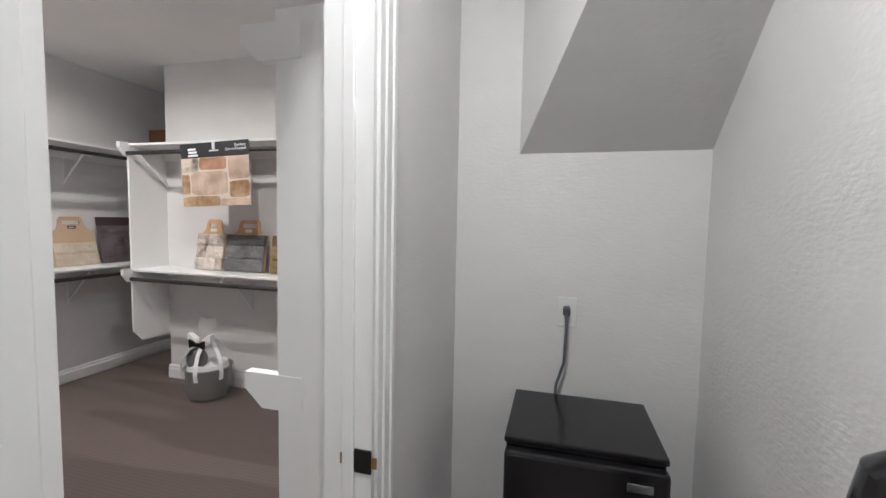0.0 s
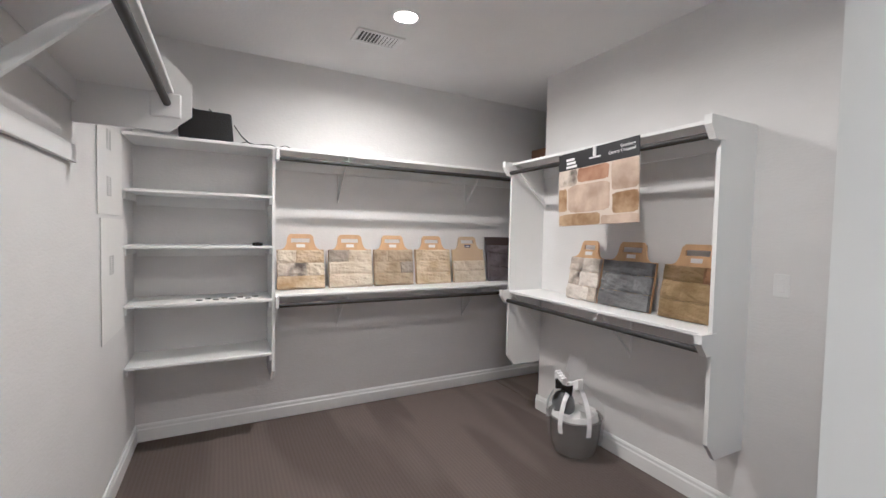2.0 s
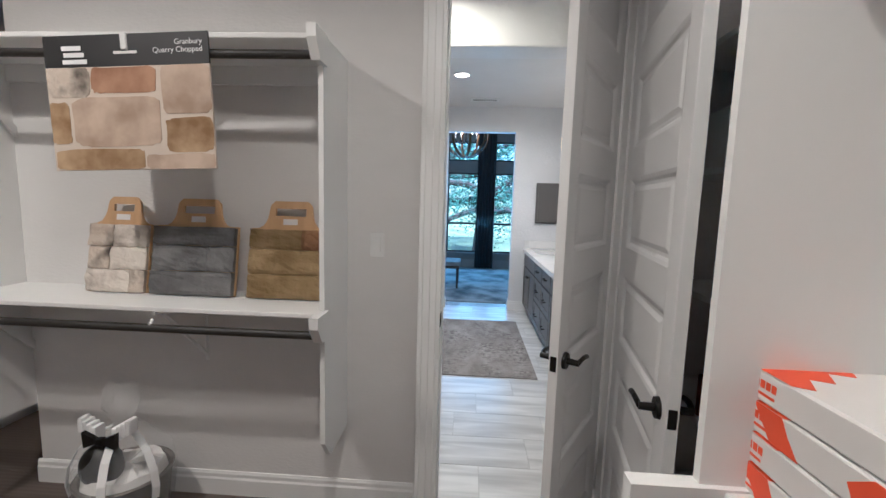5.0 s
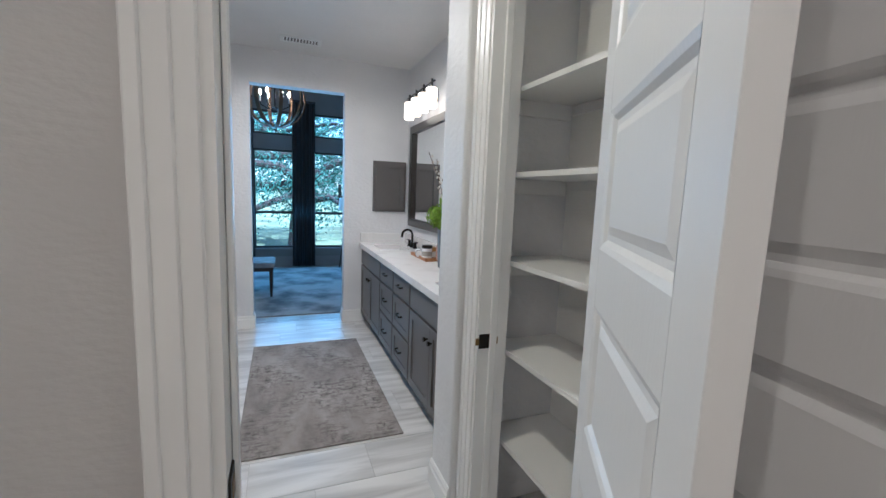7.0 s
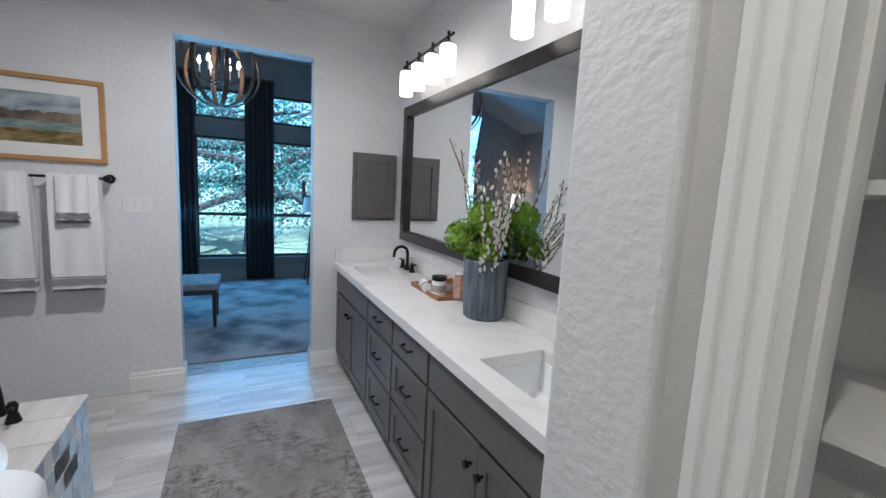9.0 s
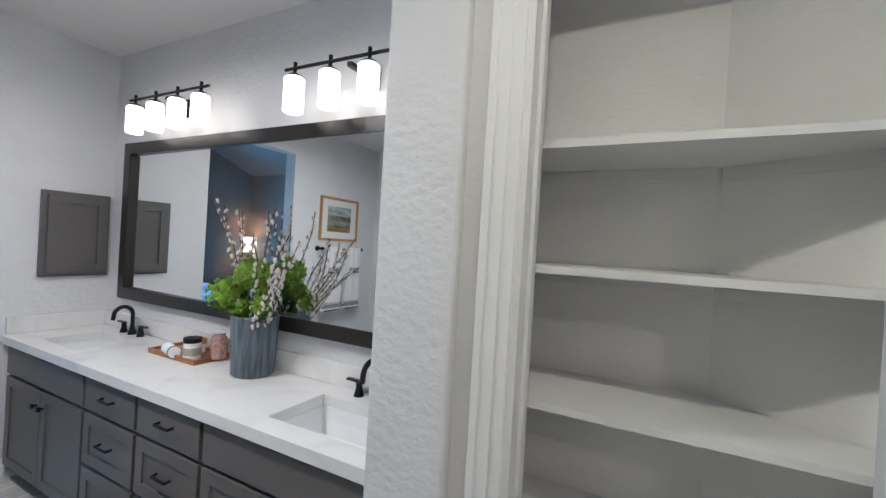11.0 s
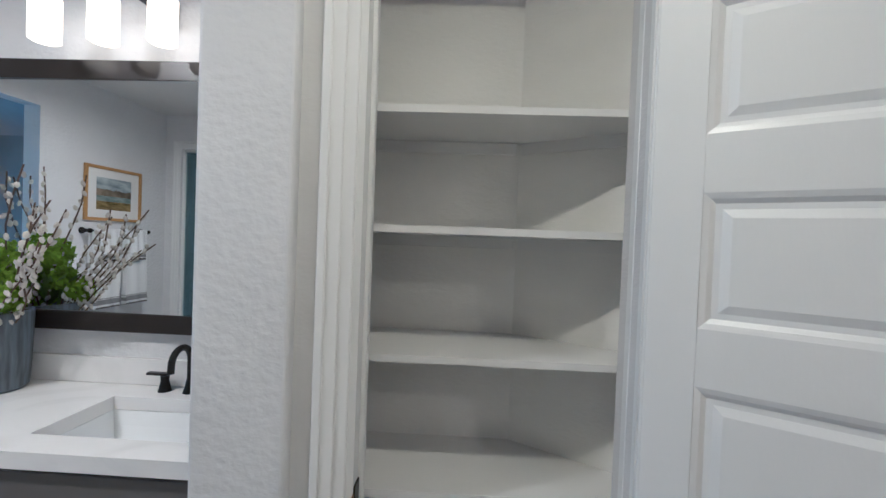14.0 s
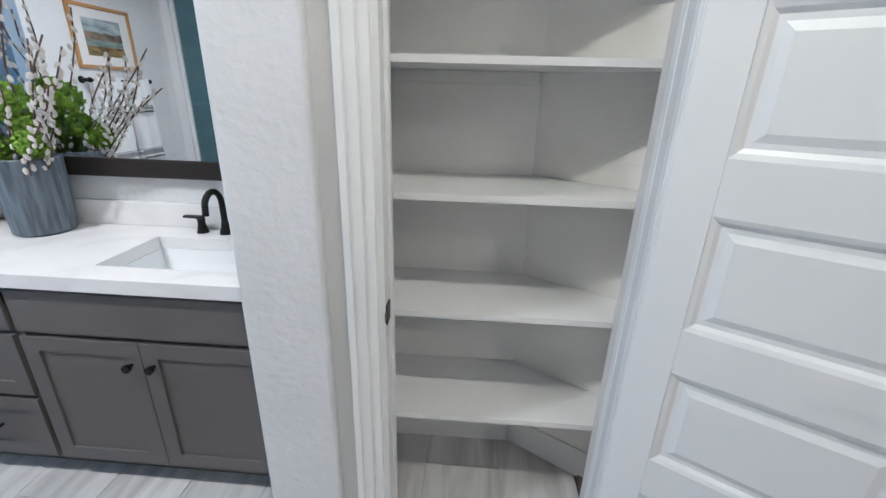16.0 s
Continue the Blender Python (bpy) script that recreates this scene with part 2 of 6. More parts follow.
STONES = {
    "buff": two_tone("buff_stone", (0.36, 0.25, 0.12), (0.58, 0.47, 0.32), 0.35, 0.62, 9, 0.85, bump=0.9, bscale=45),
    "cream": two_tone("cream_stone", (0.50, 0.42, 0.30), (0.64, 0.57, 0.45), 0.35, 0.62, 6, 0.85, bump=0.9, bscale=45),
    "tan": two_tone("tan_stone", (0.30, 0.23, 0.14), (0.42, 0.34, 0.23), 0.35, 0.62, 8, 0.85, bump=0.9, bscale=45),
    "grey": two_tone("grey_stone", (0.10, 0.10, 0.10), (0.19, 0.19, 0.19), 0.35, 0.65, 7, 0.85, bump=0.9, bscale=45),
    "brown": two_tone("brown_stone", (0.165, 0.11, 0.04), (0.30, 0.215, 0.10), 0.35, 0.65, 7, 0.85, bump=0.9, bscale=45),
    "plum": two_tone("plum_stone", (0.085, 0.07, 0.075), (0.16, 0.135, 0.14), 0.35, 0.65, 7, 0.85, bump=0.7, bscale=45),
    "mottled": two_tone("mottled_stone", (0.10, 0.085, 0.07), (0.55, 0.48, 0.40), 0.38, 0.55, 7, 0.85, bump=0.9, bscale=45),
    "rust": two_tone("rust_stone", (0.22, 0.10, 0.05), (0.42, 0.25, 0.15), 0.35, 0.65, 7, 0.8),
    "sand": two_tone("sand_stone", (0.34, 0.25, 0.18), (0.56, 0.45, 0.35), 0.35, 0.65, 7, 0.8),
    "ochre": two_tone("ochre_stone", (0.22, 0.13, 0.055), (0.46, 0.33, 0.19), 0.35, 0.65, 9, 0.8),
}
STONES["taupe"] = two_tone("taupe_stone", (0.26, 0.22, 0.17), (0.36, 0.31, 0.25), 0.35, 0.65, 7, 0.85, bump=0.8, bscale=45)
STONES["straw"] = two_tone("straw_stone", (0.44, 0.34, 0.20), (0.62, 0.52, 0.36), 0.35, 0.62, 8, 0.85, bump=0.9, bscale=45)
STONES["ivory"] = two_tone("ivory_stone", (0.30, 0.26, 0.22), (0.66, 0.61, 0.54), 0.30, 0.48, 6, 0.85, bump=0.9, bscale=45)
STONES["rustbrown"] = two_tone("rust_brown_stone", (0.13, 0.06, 0.025), (0.25, 0.14, 0.06), 0.35, 0.65, 7, 0.85, bump=0.9, bscale=45)
MORTAR = mat("mortar", (0.60, 0.53, 0.45), 0.9)


# ---- mesh helpers ----
def box(bm, x0, x1, y0, y1, z0, z1, bevel=0.0, seg=1):
    m = Matrix.Translation(((x0 + x1) / 2, (y0 + y1) / 2, (z0 + z1) / 2)) @ Matrix.Diagonal((x1 - x0, y1 - y0, z1 - z0, 1))
    r = bmesh.ops.create_cube(bm, size=1, matrix=m)
    if bevel:
        es = list({e for v in r["verts"] for e in v.link_edges})
        bmesh.ops.bevel(bm, geom=es, offset=bevel, segments=seg, affect="EDGES", profile=0.6)
    return bm


def tube(bm, a, b, r0, r1=None, seg=16):
    a, b = Vector(a), Vector(b)
    d = b - a
    m = Matrix.Translation((a + b) / 2) @ d.to_track_quat("Z", "Y").to_matrix().to_4x4()
    bmesh.ops.create_cone(bm, cap_ends=True, segments=seg, radius1=r0, radius2=r0 if r1 is None else r1, depth=d.length, matrix=m)
    return bm


def sweep(bm, pts, r, seg=10):
    """A round bar along points."""
    for p, q in zip(pts, pts[1:]):
        tube(bm, p, q, r, seg=seg)
    for p in pts[1:-1]:
        bmesh.ops.create_uvsphere(bm, u_segments=seg, v_segments=6, radius=r, matrix=Matrix.Translation(p))
    return bm


def lathe(bm, profile, at=(0, 0, 0), seg=32):
    """Turn (radius, height) rows round the z axis at a place."""
    rings = []
    for r, z in profile:
        rings.append([bm.verts.new((at[0] + r * math.cos(2 * math.pi * i / seg), at[1] + r * math.sin(2 * math.pi * i / seg), at[2] + z)) for i in range(seg)])
    for p, q in zip(rings, rings[1:]):
        for i in range(seg):
            bm.faces.new((p[i], p[(i + 1) % seg], q[(i + 1) % seg], q[i]))
    if profile[0][0] > 0:
        bm.faces.new(list(reversed(rings[0])))
    if profile[-1][0] > 0:
        bm.faces.new(rings[-1])
    return bm


def prism(bm, outline, axis, lo, hi):
    """A flat outline (pairs) pushed along an axis from lo to hi."""
    def at(p, h):
        return {"x": (h, p[0], p[1]), "y": (p[0], h, p[1]), "z": (p[0], p[1], h)}[axis]
    a = [bm.verts.new(at(p, lo)) for p in outline]
    b = [bm.verts.new(at(p, hi)) for p in outline]
    n = len(outline)
    for i in range(n):
        bm.faces.new((a[i], a[(i + 1) % n], b[(i + 1) % n], b[i]))
    bm.faces.new(a)
    bm.faces.new(b)
    bmesh.ops.recalc_face_normals(bm, faces=bm.faces)
    return bm


def solid(name, bm, material, smooth=False):
    me = bpy.data.meshes.new(name)
    bm.normal_update()
    bm.to_mesh(me)
    bm.free()
    if material:
        me.materials.append(material)
    if smooth:
        for p in me.polygons:
            p.use_smooth = True
        me.set_sharp_from_angle(angle=radians(35))
    return new(name, me)


def thing(name, label, category, at=(0, 0, 0), group="", turn=0):
    e = tagged(new(name), label, category, group)
    e.empty_display_size = 0.05
    e.matrix_world = pose(*at, 0, 0, turn)
    return e


def part(name, bm, material, parent, label="", smooth=False):
    ob = solid(name, bm, material, smooth)
    ob.parent = parent
    if label:
        tagged(ob, label)
    return ob


def structure(name, bm, material, label, category):
    return tagged(solid(name, bm, material), label, category, kind="structure")


def B():
    return bmesh.new()


# ---- setting ----
def walls(name, boxes, material=None, label="white textured painted wall", bevel=0.0):
    bm = B()
    for b in boxes:
        box(bm, *b, bevel)
    return structure(name, bm, material or WALL, label, "wall")


DX0, DX1, DH = -0.502, 0.33, 2.50  # closet doorway to the hall
UY0, UY1 = 1.532, 2.21  # doorway from the utility room
walls("wall_closet_west", [(-3.42, -3.30, 1.21, 5.52, 0, H)])
walls("wall_closet_south", [(-3.30, 0.50, 1.21, 1.33, 0, H)])
walls("wall_closet_north", [(-2.54, DX0, 4.33, 4.43, 0, H), (DX0, DX1, 4.33, 4.43, DH, H), (DX1, 0.45, 4.33, 4.43, 0, H)])
walls("wall_nook_east", [(-2.54, -2.42, 4.43, 5.52, 0, H)])
walls("wall_nook_north", [(-3.30, -2.54, 5.40, 5.52, 0, H)])
walls("wall_closet_east", [(0.38, 0.50, -0.30, 1.21, 0, H), (0.38, 0.50, 1.33, UY0, 0, H), (0.38, 0.50, UY0, UY1, DH, H), (0.38, 0.50, UY1, 3.25, 0, H)])
walls("wall_niche", [(0.50, 0.87, 3.17, 3.25, 0, H), (0.75, 0.87, 3.25, 4.10, 0, H), (0.38, 0.87, 4.10, 4.18, 0, H)])
walls("wall_utility_north", [(0.50, 1.46, 3.05, 3.17, 0, H)])
walls("wall_utility_east", [(1.46, 1.58, 2.12, 3.17, 0, H), (1.36, 1.58, -0.30, 2.12, 0, H)])
walls("wall_utility_south", [(0.38, 1.58, -0.42, -0.30, 0, H)])
LY0, LY1, LH = 4.43, 5.11, 2.545  # linen doorway
walls("wall_hall_east", [(0.33, 0.45, LY0, LY1, LH, H), (0.33, 0.45, LY1, 5.25, 0, H)])
walls("wall_linen_south", [(0.38, 0.62, 4.18, 4.30, 0, H)], LINENP)
bm = B()
prism(bm, [(0.60, 4.30), (0.82, 4.66), (0.94, 4.66), (0.94, 4.18), (0.62, 4.18)], "z", 0, H)
structure("wall_linen_diagonal", bm, LINENP, "white painted angled closet wall", "wall")
walls("wall_linen_east", [(0.82, 0.94, 4.66, 5.25, 0, H)], LINENP)
AX0, AX1, AH = -0.66, 0.30, 2.52  # opening from the hall to the bathroom
bm = B()
for b in [(-2.82, AX0, 5.25, 5.49, 0, H), (AX0, AX1, 5.25, 5.49, AH, H), (AX1, 1.07, 5.25, 5.49, 0, H)]:
    box(bm, *b)
ARCHWALL = structure("wall_bath_south", bm, WALLB, "white textured wall with a wide cased-free opening", "wall")
bv = ARCHWALL.modifiers.new("rounded", "BEVEL")
bv.width, bv.segments, bv.limit_method = 0.012, 3, "ANGLE"
walls("wall_bath_east", [(0.95, 1.07, 5.49, 8.44, 0, H)], WALLB)
BX0, BX1, BH = -0.677, 0.245, 2.48
walls("wall_bath_north", [(-2.82, BX0, 8.30, 8.44, 0, H), (BX0, BX1, 8.30, 8.44, BH, H), (BX1, 0.95, 8.30, 8.44, 0, H)], WALLB)
SHX, SY0, SY1, SH = -2.06, 7.40, 8.12, 2.44  # glass door of the shower room
walls("wall_bath_west", [(-2.82, -2.70, 5.49, 7.35, 0, H)], WALLB)
walls("wall_shower_front", [(SHX - 0.1, SHX, 7.25, SY0, 0, H), (SHX - 0.1, SHX, SY0, SY1, SH, H), (SHX - 0.1, SHX, SY1, 8.30, 0, H), (-2.70, SHX - 0.1, 7.25, 7.35, 0, H)], WALLB)
SHTILE = mat("blue_grey_shower_tile", (0.30, 0.36, 0.40), 0.2, vary=0.25, vscale=4, stretch=(1, 1, 3), rand=0.3)
STILE = mat("shower_wall_tile", (0.42, 0.46, 0.48), 0.25, vary=0.2, vscale=2, stretch=(1, 1, 3))
SHOWER = walls("wall_shower", [(-3.42, -3.30, 7.25, 8.44, 0, H), (-3.30, -2.82, 7.25, 7.35, 0, H), (-3.30, -2.82, 8.30, 8.44, 0, H)], STILE, "blue-grey tiled shower wall")
for nm, b in (("ceiling_closet", (-3.42, 0.87, 1.21, 4.43, H, H + 0.1)), ("ceiling_nook", (-3.42, -2.42, 4.43, 5.52, H, H + 0.1)), ("ceiling_utility", (0.38, 1.58, -0.42, 3.17, H + 0.002, H + 0.1)),
              ("ceiling_hall", (-2.42, 0.94, 4.43, 5.36, H, H + 0.1)), ("ceiling_bath", (-3.42, 1.07, 5.37, 8.44, HB, H + 0.1))):
    structure(nm, box(B(), *b), CEIL, "white textured painted ceiling", "ceiling")
# sloped underside of stairs over the fridge
bm = B()
foot, crest = (0.76, 3.05, 1.81), (1.400, 1.75, H)
vs = [bm.verts.new(p) for p in (foot, (0.76, 3.05, H), crest, (1.46, 3.05, 1.81), (1.46, 3.05, H), (1.46, 1.75, H))]
for f in ((0, 1, 2), (3, 5, 4), (0, 2, 5, 3), (1, 4, 5, 2), (0, 3, 4, 1)):
    bm.faces.new([vs[i] for i in f])
bmesh.ops.recalc_face_normals(bm, faces=bm.faces)
structure("ceiling_slope", bm, WALL, "sloping painted ceiling under a stair", "ceiling")

structure("floor_closet", box(B(), -3.42, 0.87, 1.21, 4.38, -0.1, 0.012), CARPET, "brown-grey carpet with vacuum tracks", "floor")
structure("floor_nook", box(B(), -3.42, -2.42, 4.39, 5.52, -0.1, 0.012), CARPET, "brown-grey carpet", "floor")
structure("floor_utility", box(B(), 0.38, 1.58, -0.42, 3.17, -0.1, 0.0), TILED, "grey tiled floor", "floor")
FLOORB = structure("floor_bath", box(B(), -3.42, 1.07, 4.39, 8.62, -0.1, -0.004), GROUT, "pale wood-look plank tile floor", "floor")


def baseboard(name, runs, mt=TRIM):
    """runs: (axis, fixed, side, lo, hi): a stepped moulding on a wall face; side is the way it stands out."""
    bm = B()
    for axis, fixed, side, lo, hi in runs:
        prof = [(0, 0), (0.016, 0), (0.016, 0.095), (0.011, 0.105), (0.011, 0.122), (0.005, 0.135), (0, 0.135)]
        pts = [(fixed + side * p, z) for p, z in prof]
        if axis == "y":  # runs along y on an x face
            prism(bm, pts, "y", lo, hi)
        else:
            prism(bm, pts, "x", lo, hi)
    bmesh.ops.recalc_face_normals(bm, faces=bm.faces)
    return structure(name, bm, mt, "white moulded baseboard", "baseboard")


baseboard("baseboard", [("y", -3.30, 1, 1.33, 5.40)])
baseboard("baseboard", [("x", 1.33, 1, -3.28, 0.36)])
baseboard("baseboard", [("x", 4.33, -1, -2.556, DX0 - 0.09)])
baseboard("baseboard", [("y", -2.54, -1, 4.33, 5.40)])
baseboard("baseboard", [("x", 8.30, -1, -1.0, BX0 + 0.016)])
baseboard("baseboard", [("x", 8.30, -1, BX1 - 0.016, 0.45)])
baseboard("baseboard", [("y", BX0, 1, 8.30, 8.44)])
baseboard("baseboard", [("y", BX1, -1, 8.30, 8.44)])
baseboard("baseboard", [("y", AX1, -1, 5.25, 5.49)])
baseboard("baseboard", [("x", 5.25, -1, -2.42, AX0)])
baseboard("baseboard", [("y", AX0, 1, 5.25, 5.49)])
baseboard("baseboard", [("y", 0.82, -1, 4.66, 5.25)])
bm = B()
prism(bm, [(0.595, 4.305), (0.815, 4.665), (0.83, 4.66), (0.61, 4.30)], "z", 0, 0.135)
structure("baseboard", bm, TRIM, "white moulded baseboard", "baseboard")


def casing(name, plane, out, fixed, lo, hi, top, jamb, width=0.085, sides=(1, 1)):
    """Door casing on a wall face. plane 'y': the face is y = fixed, opening lo..hi along x. jamb: the far face of the wall."""
    bm = B()

    def strip(a0, a1, z0, z1, depth):
        f0, f1 = sorted((fixed, fixed + out * depth))
        if plane == "y":
            box(bm, a0, a1, f0, f1, z0, z1, 0.003)
        else:
            box(bm, f0, f1, a0, a1, z0, z1, 0.003)
    for k, (s0, s1) in enumerate(((lo - width, lo), (hi, hi + width))):
        if not sides[k]:
            continue
        outer = s0 if s0 < lo - 0.01 else s1
        strip(s0, s1, 0, top + width, 0.012)
        a, b = sorted((outer, outer + (0.022 if outer < lo else -0.022)))
        strip(a, b, 0, top + width, 0.022)
        a, b = sorted((outer, outer + (0.055 if outer < lo else -0.055)))
        strip(a, b, 0, top + width - 0.01, 0.017)
    strip(lo, hi, top, top + width, 0.012)
    strip(lo, hi, top + width - 0.022, top + width, 0.022)
    return structure(name, bm, TRIM, "white moulded door casing", "trim")


def jamb(name, plane, f0, f1, lo, hi, top, stop_at):
    bm = B()
    t = 0.018
    for a, b, z0, z1 in ((lo, lo + t, 0, top), (hi - t, hi, 0, top), (lo + t, hi - t, top - t, top)):
        if plane == "y":
            box(bm, a, b, f0, f1, z0, z1)
        else:
            box(bm, f0, f1, a, b, z0, z1)
    for a, b, z0, z1 in ((lo + t, lo + t + 0.011, 0, top - t), (hi - t - 0.011, hi - t, 0, top - t)):
        if plane == "y":
            box(bm, a, b, stop_at, stop_at + 0.03, z0, z1, 0.002)
        else:
            box(bm, stop_at, stop_at + 0.03, a, b, z0, z1, 0.002)
    return structure(name, bm, TRIM, "white painted door jamb with a stop", "trim")


casing("trim_closet_door_inside", "y", -1, 4.33, DX0, DX1, DH, 4.45, sides=(1, 0))
casing("trim_closet_door_hall", "y", 1, 4.43, DX0, DX1, DH, 4.33, sides=(1, 0))
jamb("door_frame_closet", "y", 4.326, 4.434, DX0, DX1, DH, 4.40)
casing("trim_linen_door", "x", -1, 0.33, LY0 + 0.001, LY1, LH, 0.45, sides=(0, 1))
jamb("door_frame_linen", "x", 0.326, 0.454, LY0 - 0.027, LY1, LH, 0.375)
casing("trim_utility_door_closet", "x", -1, 0.38, UY0, UY1, DH, 0.50)
casing("trim_utility_door", "x", 1, 0.50, UY0, UY1, DH, 0.38)
jamb("door_frame_utility", "x", 0.376, 0.504, UY0, UY1, DH, 0.43)


def strike_plate(at, face):
    """A dark strike plate let into a jamb. face: 'x+' or 'y+' etc."""
    e = thing("strike_plate", "small dark bronze strike plate on a door jamb", "strike plate", at)
    sx, sy = (0.003, 0.035) if face[0] == "x" else (0.035, 0.003)
    part("plate", box(B(), -sx, sx, -sy / 1.0, sy / 1.0, -0.03, 0.03, 0.002), BLACK, e)
    part("hole", box(B(), -sx * 1.4, sx * 1.4, -sy * 0.4, sy * 0.4, -0.014, 0.014), mat("brass_hole", (0.25, 0.16, 0.06), 0.4, 0.8), e)


strike_plate((DX0 + 0.019, 4.375, 0.96), "x+")
strike_plate((0.365, LY1 - 0.019, 0.88), "y-")
strike_plate((0.47, UY1 - 0.019, 0.94), "y-")


# ---- doors ----
def door_leaf(name, label, width, height, at, turn):
    """A six-panel door, panels one above another; its hinge edge is at the local origin and it runs along +x, 35 mm thick along y."""
    e = tagged(new(name), label, "door", kind="structure")
    e.matrix_world = pose(*at, 0, 0, turn)
    t, st, n = 0.035, 0.098, 6
    part("stile", box(B(), 0, st, 0, t, 0.012, height, 0.0015), DOORP, e)
    part("stile", box(B(), width - st, width, 0, t, 0.012, height, 0.0015), DOORP, e)
    rail, bottom = 0.122, 0.123
    ph = 0.283
    z = 0.012
    for i in range(n + 1):
        h = bottom if i == 0 else (rail if i < n else height - z)
        part("rail", box(B(), st, width - st, 0, t, z, z + h), DOORP, e)
        z += h + ph
    z = 0.012 + bottom
    for i in range(n):
        bm = B()
        x0, x1, z0, z1 = st, width - st, z, z + ph
        rings = []
        for inset, d in ((0, 0.0), (0.012, 0.004), (0.022, 0.011), (0.034, 0.011), (0.052, 0.005)):
            rings.append((inset, d))
        for s in (0, 1):
            loops = []
            for inset, d in rings:
                y = d if s == 0 else t - d
                loops.append([bm.verts.new(p) for p in ((x0 + inset, y, z0 + inset), (x1 - inset, y, z0 + inset), (x1 - inset, y, z1 - inset), (x0 + inset, y, z1 - inset))])
            for p, q in zip(loops, loops[1:]):
                for k in range(4):
                    bm.faces.new((p[k], p[(k + 1) % 4], q[(k + 1) % 4], q[k]))
            bm.faces.new(loops[-1])
        bmesh.ops.recalc_face_normals(bm, faces=bm.faces)
        part("panel", bm, DOORP, e)
        z += rail + ph
    zl = 0.95
    for s in (-1, 1):
        y0 = 0 if s < 0 else t
        bm = B()
        tube(bm, (width - 0.065, y0, zl), (width - 0.065, y0 + s * 0.012, zl), 0.032, 0.030, 24)
        tube(bm, (width - 0.065, y0 + s * 0.012, zl), (width - 0.065, y0 + s * 0.055, zl), 0.012, 0.011)
        hd = part("handle", bm, BLACK, e, "oil-rubbed bronze lever handle", True)
        bm = B()
        pts = [(width - 0.065 - d, y0 + s * (0.052 + 0.004 * math.sin(d * 30)), zl + 0.012 * math.sin(d * 26 + 0.4) - 0.004) for d in (0, 0.02, 0.045, 0.07, 0.09, 0.11)]
        sweep(bm, pts, 0.0085)
        part("lever", bm, BLACK, hd, "", True)
    part("latch_plate", box(B(), width - 0.001, width + 0.002, 0.006, t - 0.006, zl - 0.028, zl + 0.028, 0.001), BLACK, e)
    for zh in (0.25, 1.2, height - 0.25):
        part("hinge", tube(B(), (-0.004, t + 0.003, zh - 0.045), (-0.004, t + 0.003, zh + 0.045), 0.005), BLACK, e)
    return e


door_leaf("door_closet", "white six-panel door standing open into the closet", 0.795, 2.475, (0.318, 4.316, 0.004), 260.5)
door_leaf("door_linen", "white six-panel door of the linen closet, wide open", 0.64, 2.515, (0.28, 4.437, 0.004), 238)


# ---- closet shelving ----
def rod_run(e, a, b):
    part("rod", tube(B(), a, b, 0.016, seg=20), ROD, e, "dark bronze hanging rod", True)


def bracket(e, at, out):
    """A shelf and rod bracket: a strut from the wall to the front with a hook for the rod. out: unit direction from the wall (x, y)."""
    x, y, z = at
    ox, oy = out
    bm = B()
    d = 0.31
    tube(bm, (x + ox * 0.012, y + oy * 0.012, z - 0.30), (x + ox * (d - 0.03), y + oy * (d - 0.03), z - 0.03), 0.008, seg=8)
    tube(bm, (x + ox * 0.006, y + oy * 0.006, z - 0.33), (x + ox * 0.006, y + oy * 0.006, z), 0.009, seg=8)
    tube(bm, (x, y, z - 0.008), (x + ox * (d + 0.03), y + oy * (d + 0.03), z - 0.008), 0.008, seg=8)
    for k in range(6):
        a0, a1 = math.pi * (0.1 + k * 0.16), math.pi * (0.1 + (k + 1) * 0.16)
        c = (x + ox * (d + 0.03), y + oy * (d + 0.03), z - 0.052)
        p = [(c[0] + ox * 0.022 * math.sin(a), c[1] + oy * 0.022 * math.sin(a), c[2] + 0.022 * math.cos(a)) for a in (a0, a1)]
        tube(bm, p[0], p[1], 0.007, seg=8)
    part("bracket", bm, SHELF, e, "white metal shelf bracket", True)


def cleat(e, x0, x1, y0, y1, z0, z1):
    part("cleat", box(B(), x0, x1, y0, y1, z0, z1, 0.002), SHELF, e)


# shelf unit on the west wall, with a bookcase bay at its south end
XF, XW = -2.92, -3.30
e = thing("wall_shelving", "white built-in closet shelving with bookcase bay and double rods", "shelving", (XW, 3.1, 0))
e.matrix_world = Matrix()
part("top_shelf", box(B(), XW, XF, 1.335, 5.38, 2.10, 2.12, 0.003), SHELF, e)
part("shelf", box(B(), XW, XF, 2.21, 5.38, 1.05, 1.07, 0.003), SHELF, e)
bm = B()
prism(bm, [(XW, 0.44), (XF - 0.06, 0.44), (XF, 0.52), (XF, 2.10), (XW, 2.10)], "y", 2.19, 2.21)
part("divider", bm, SHELF, e)
for z in (0.655, 1.045, 1.42, 1.775):
    part("bay_shelf", box(B(), XW, XF + 0.004, 1.335, 2.19, z - 0.02, z, 0.003), SHELF, e)
    cleat(e, XW, XF - 0.02, 1.333, 1.351, z - 0.065, z - 0.02)
    cleat(e, XW, XF - 0.02, 2.172, 2.19, z - 0.065, z - 0.02)
    cleat(e, XW, XW + 0.018, 1.351, 2.172, z - 0.09, z - 0.02)
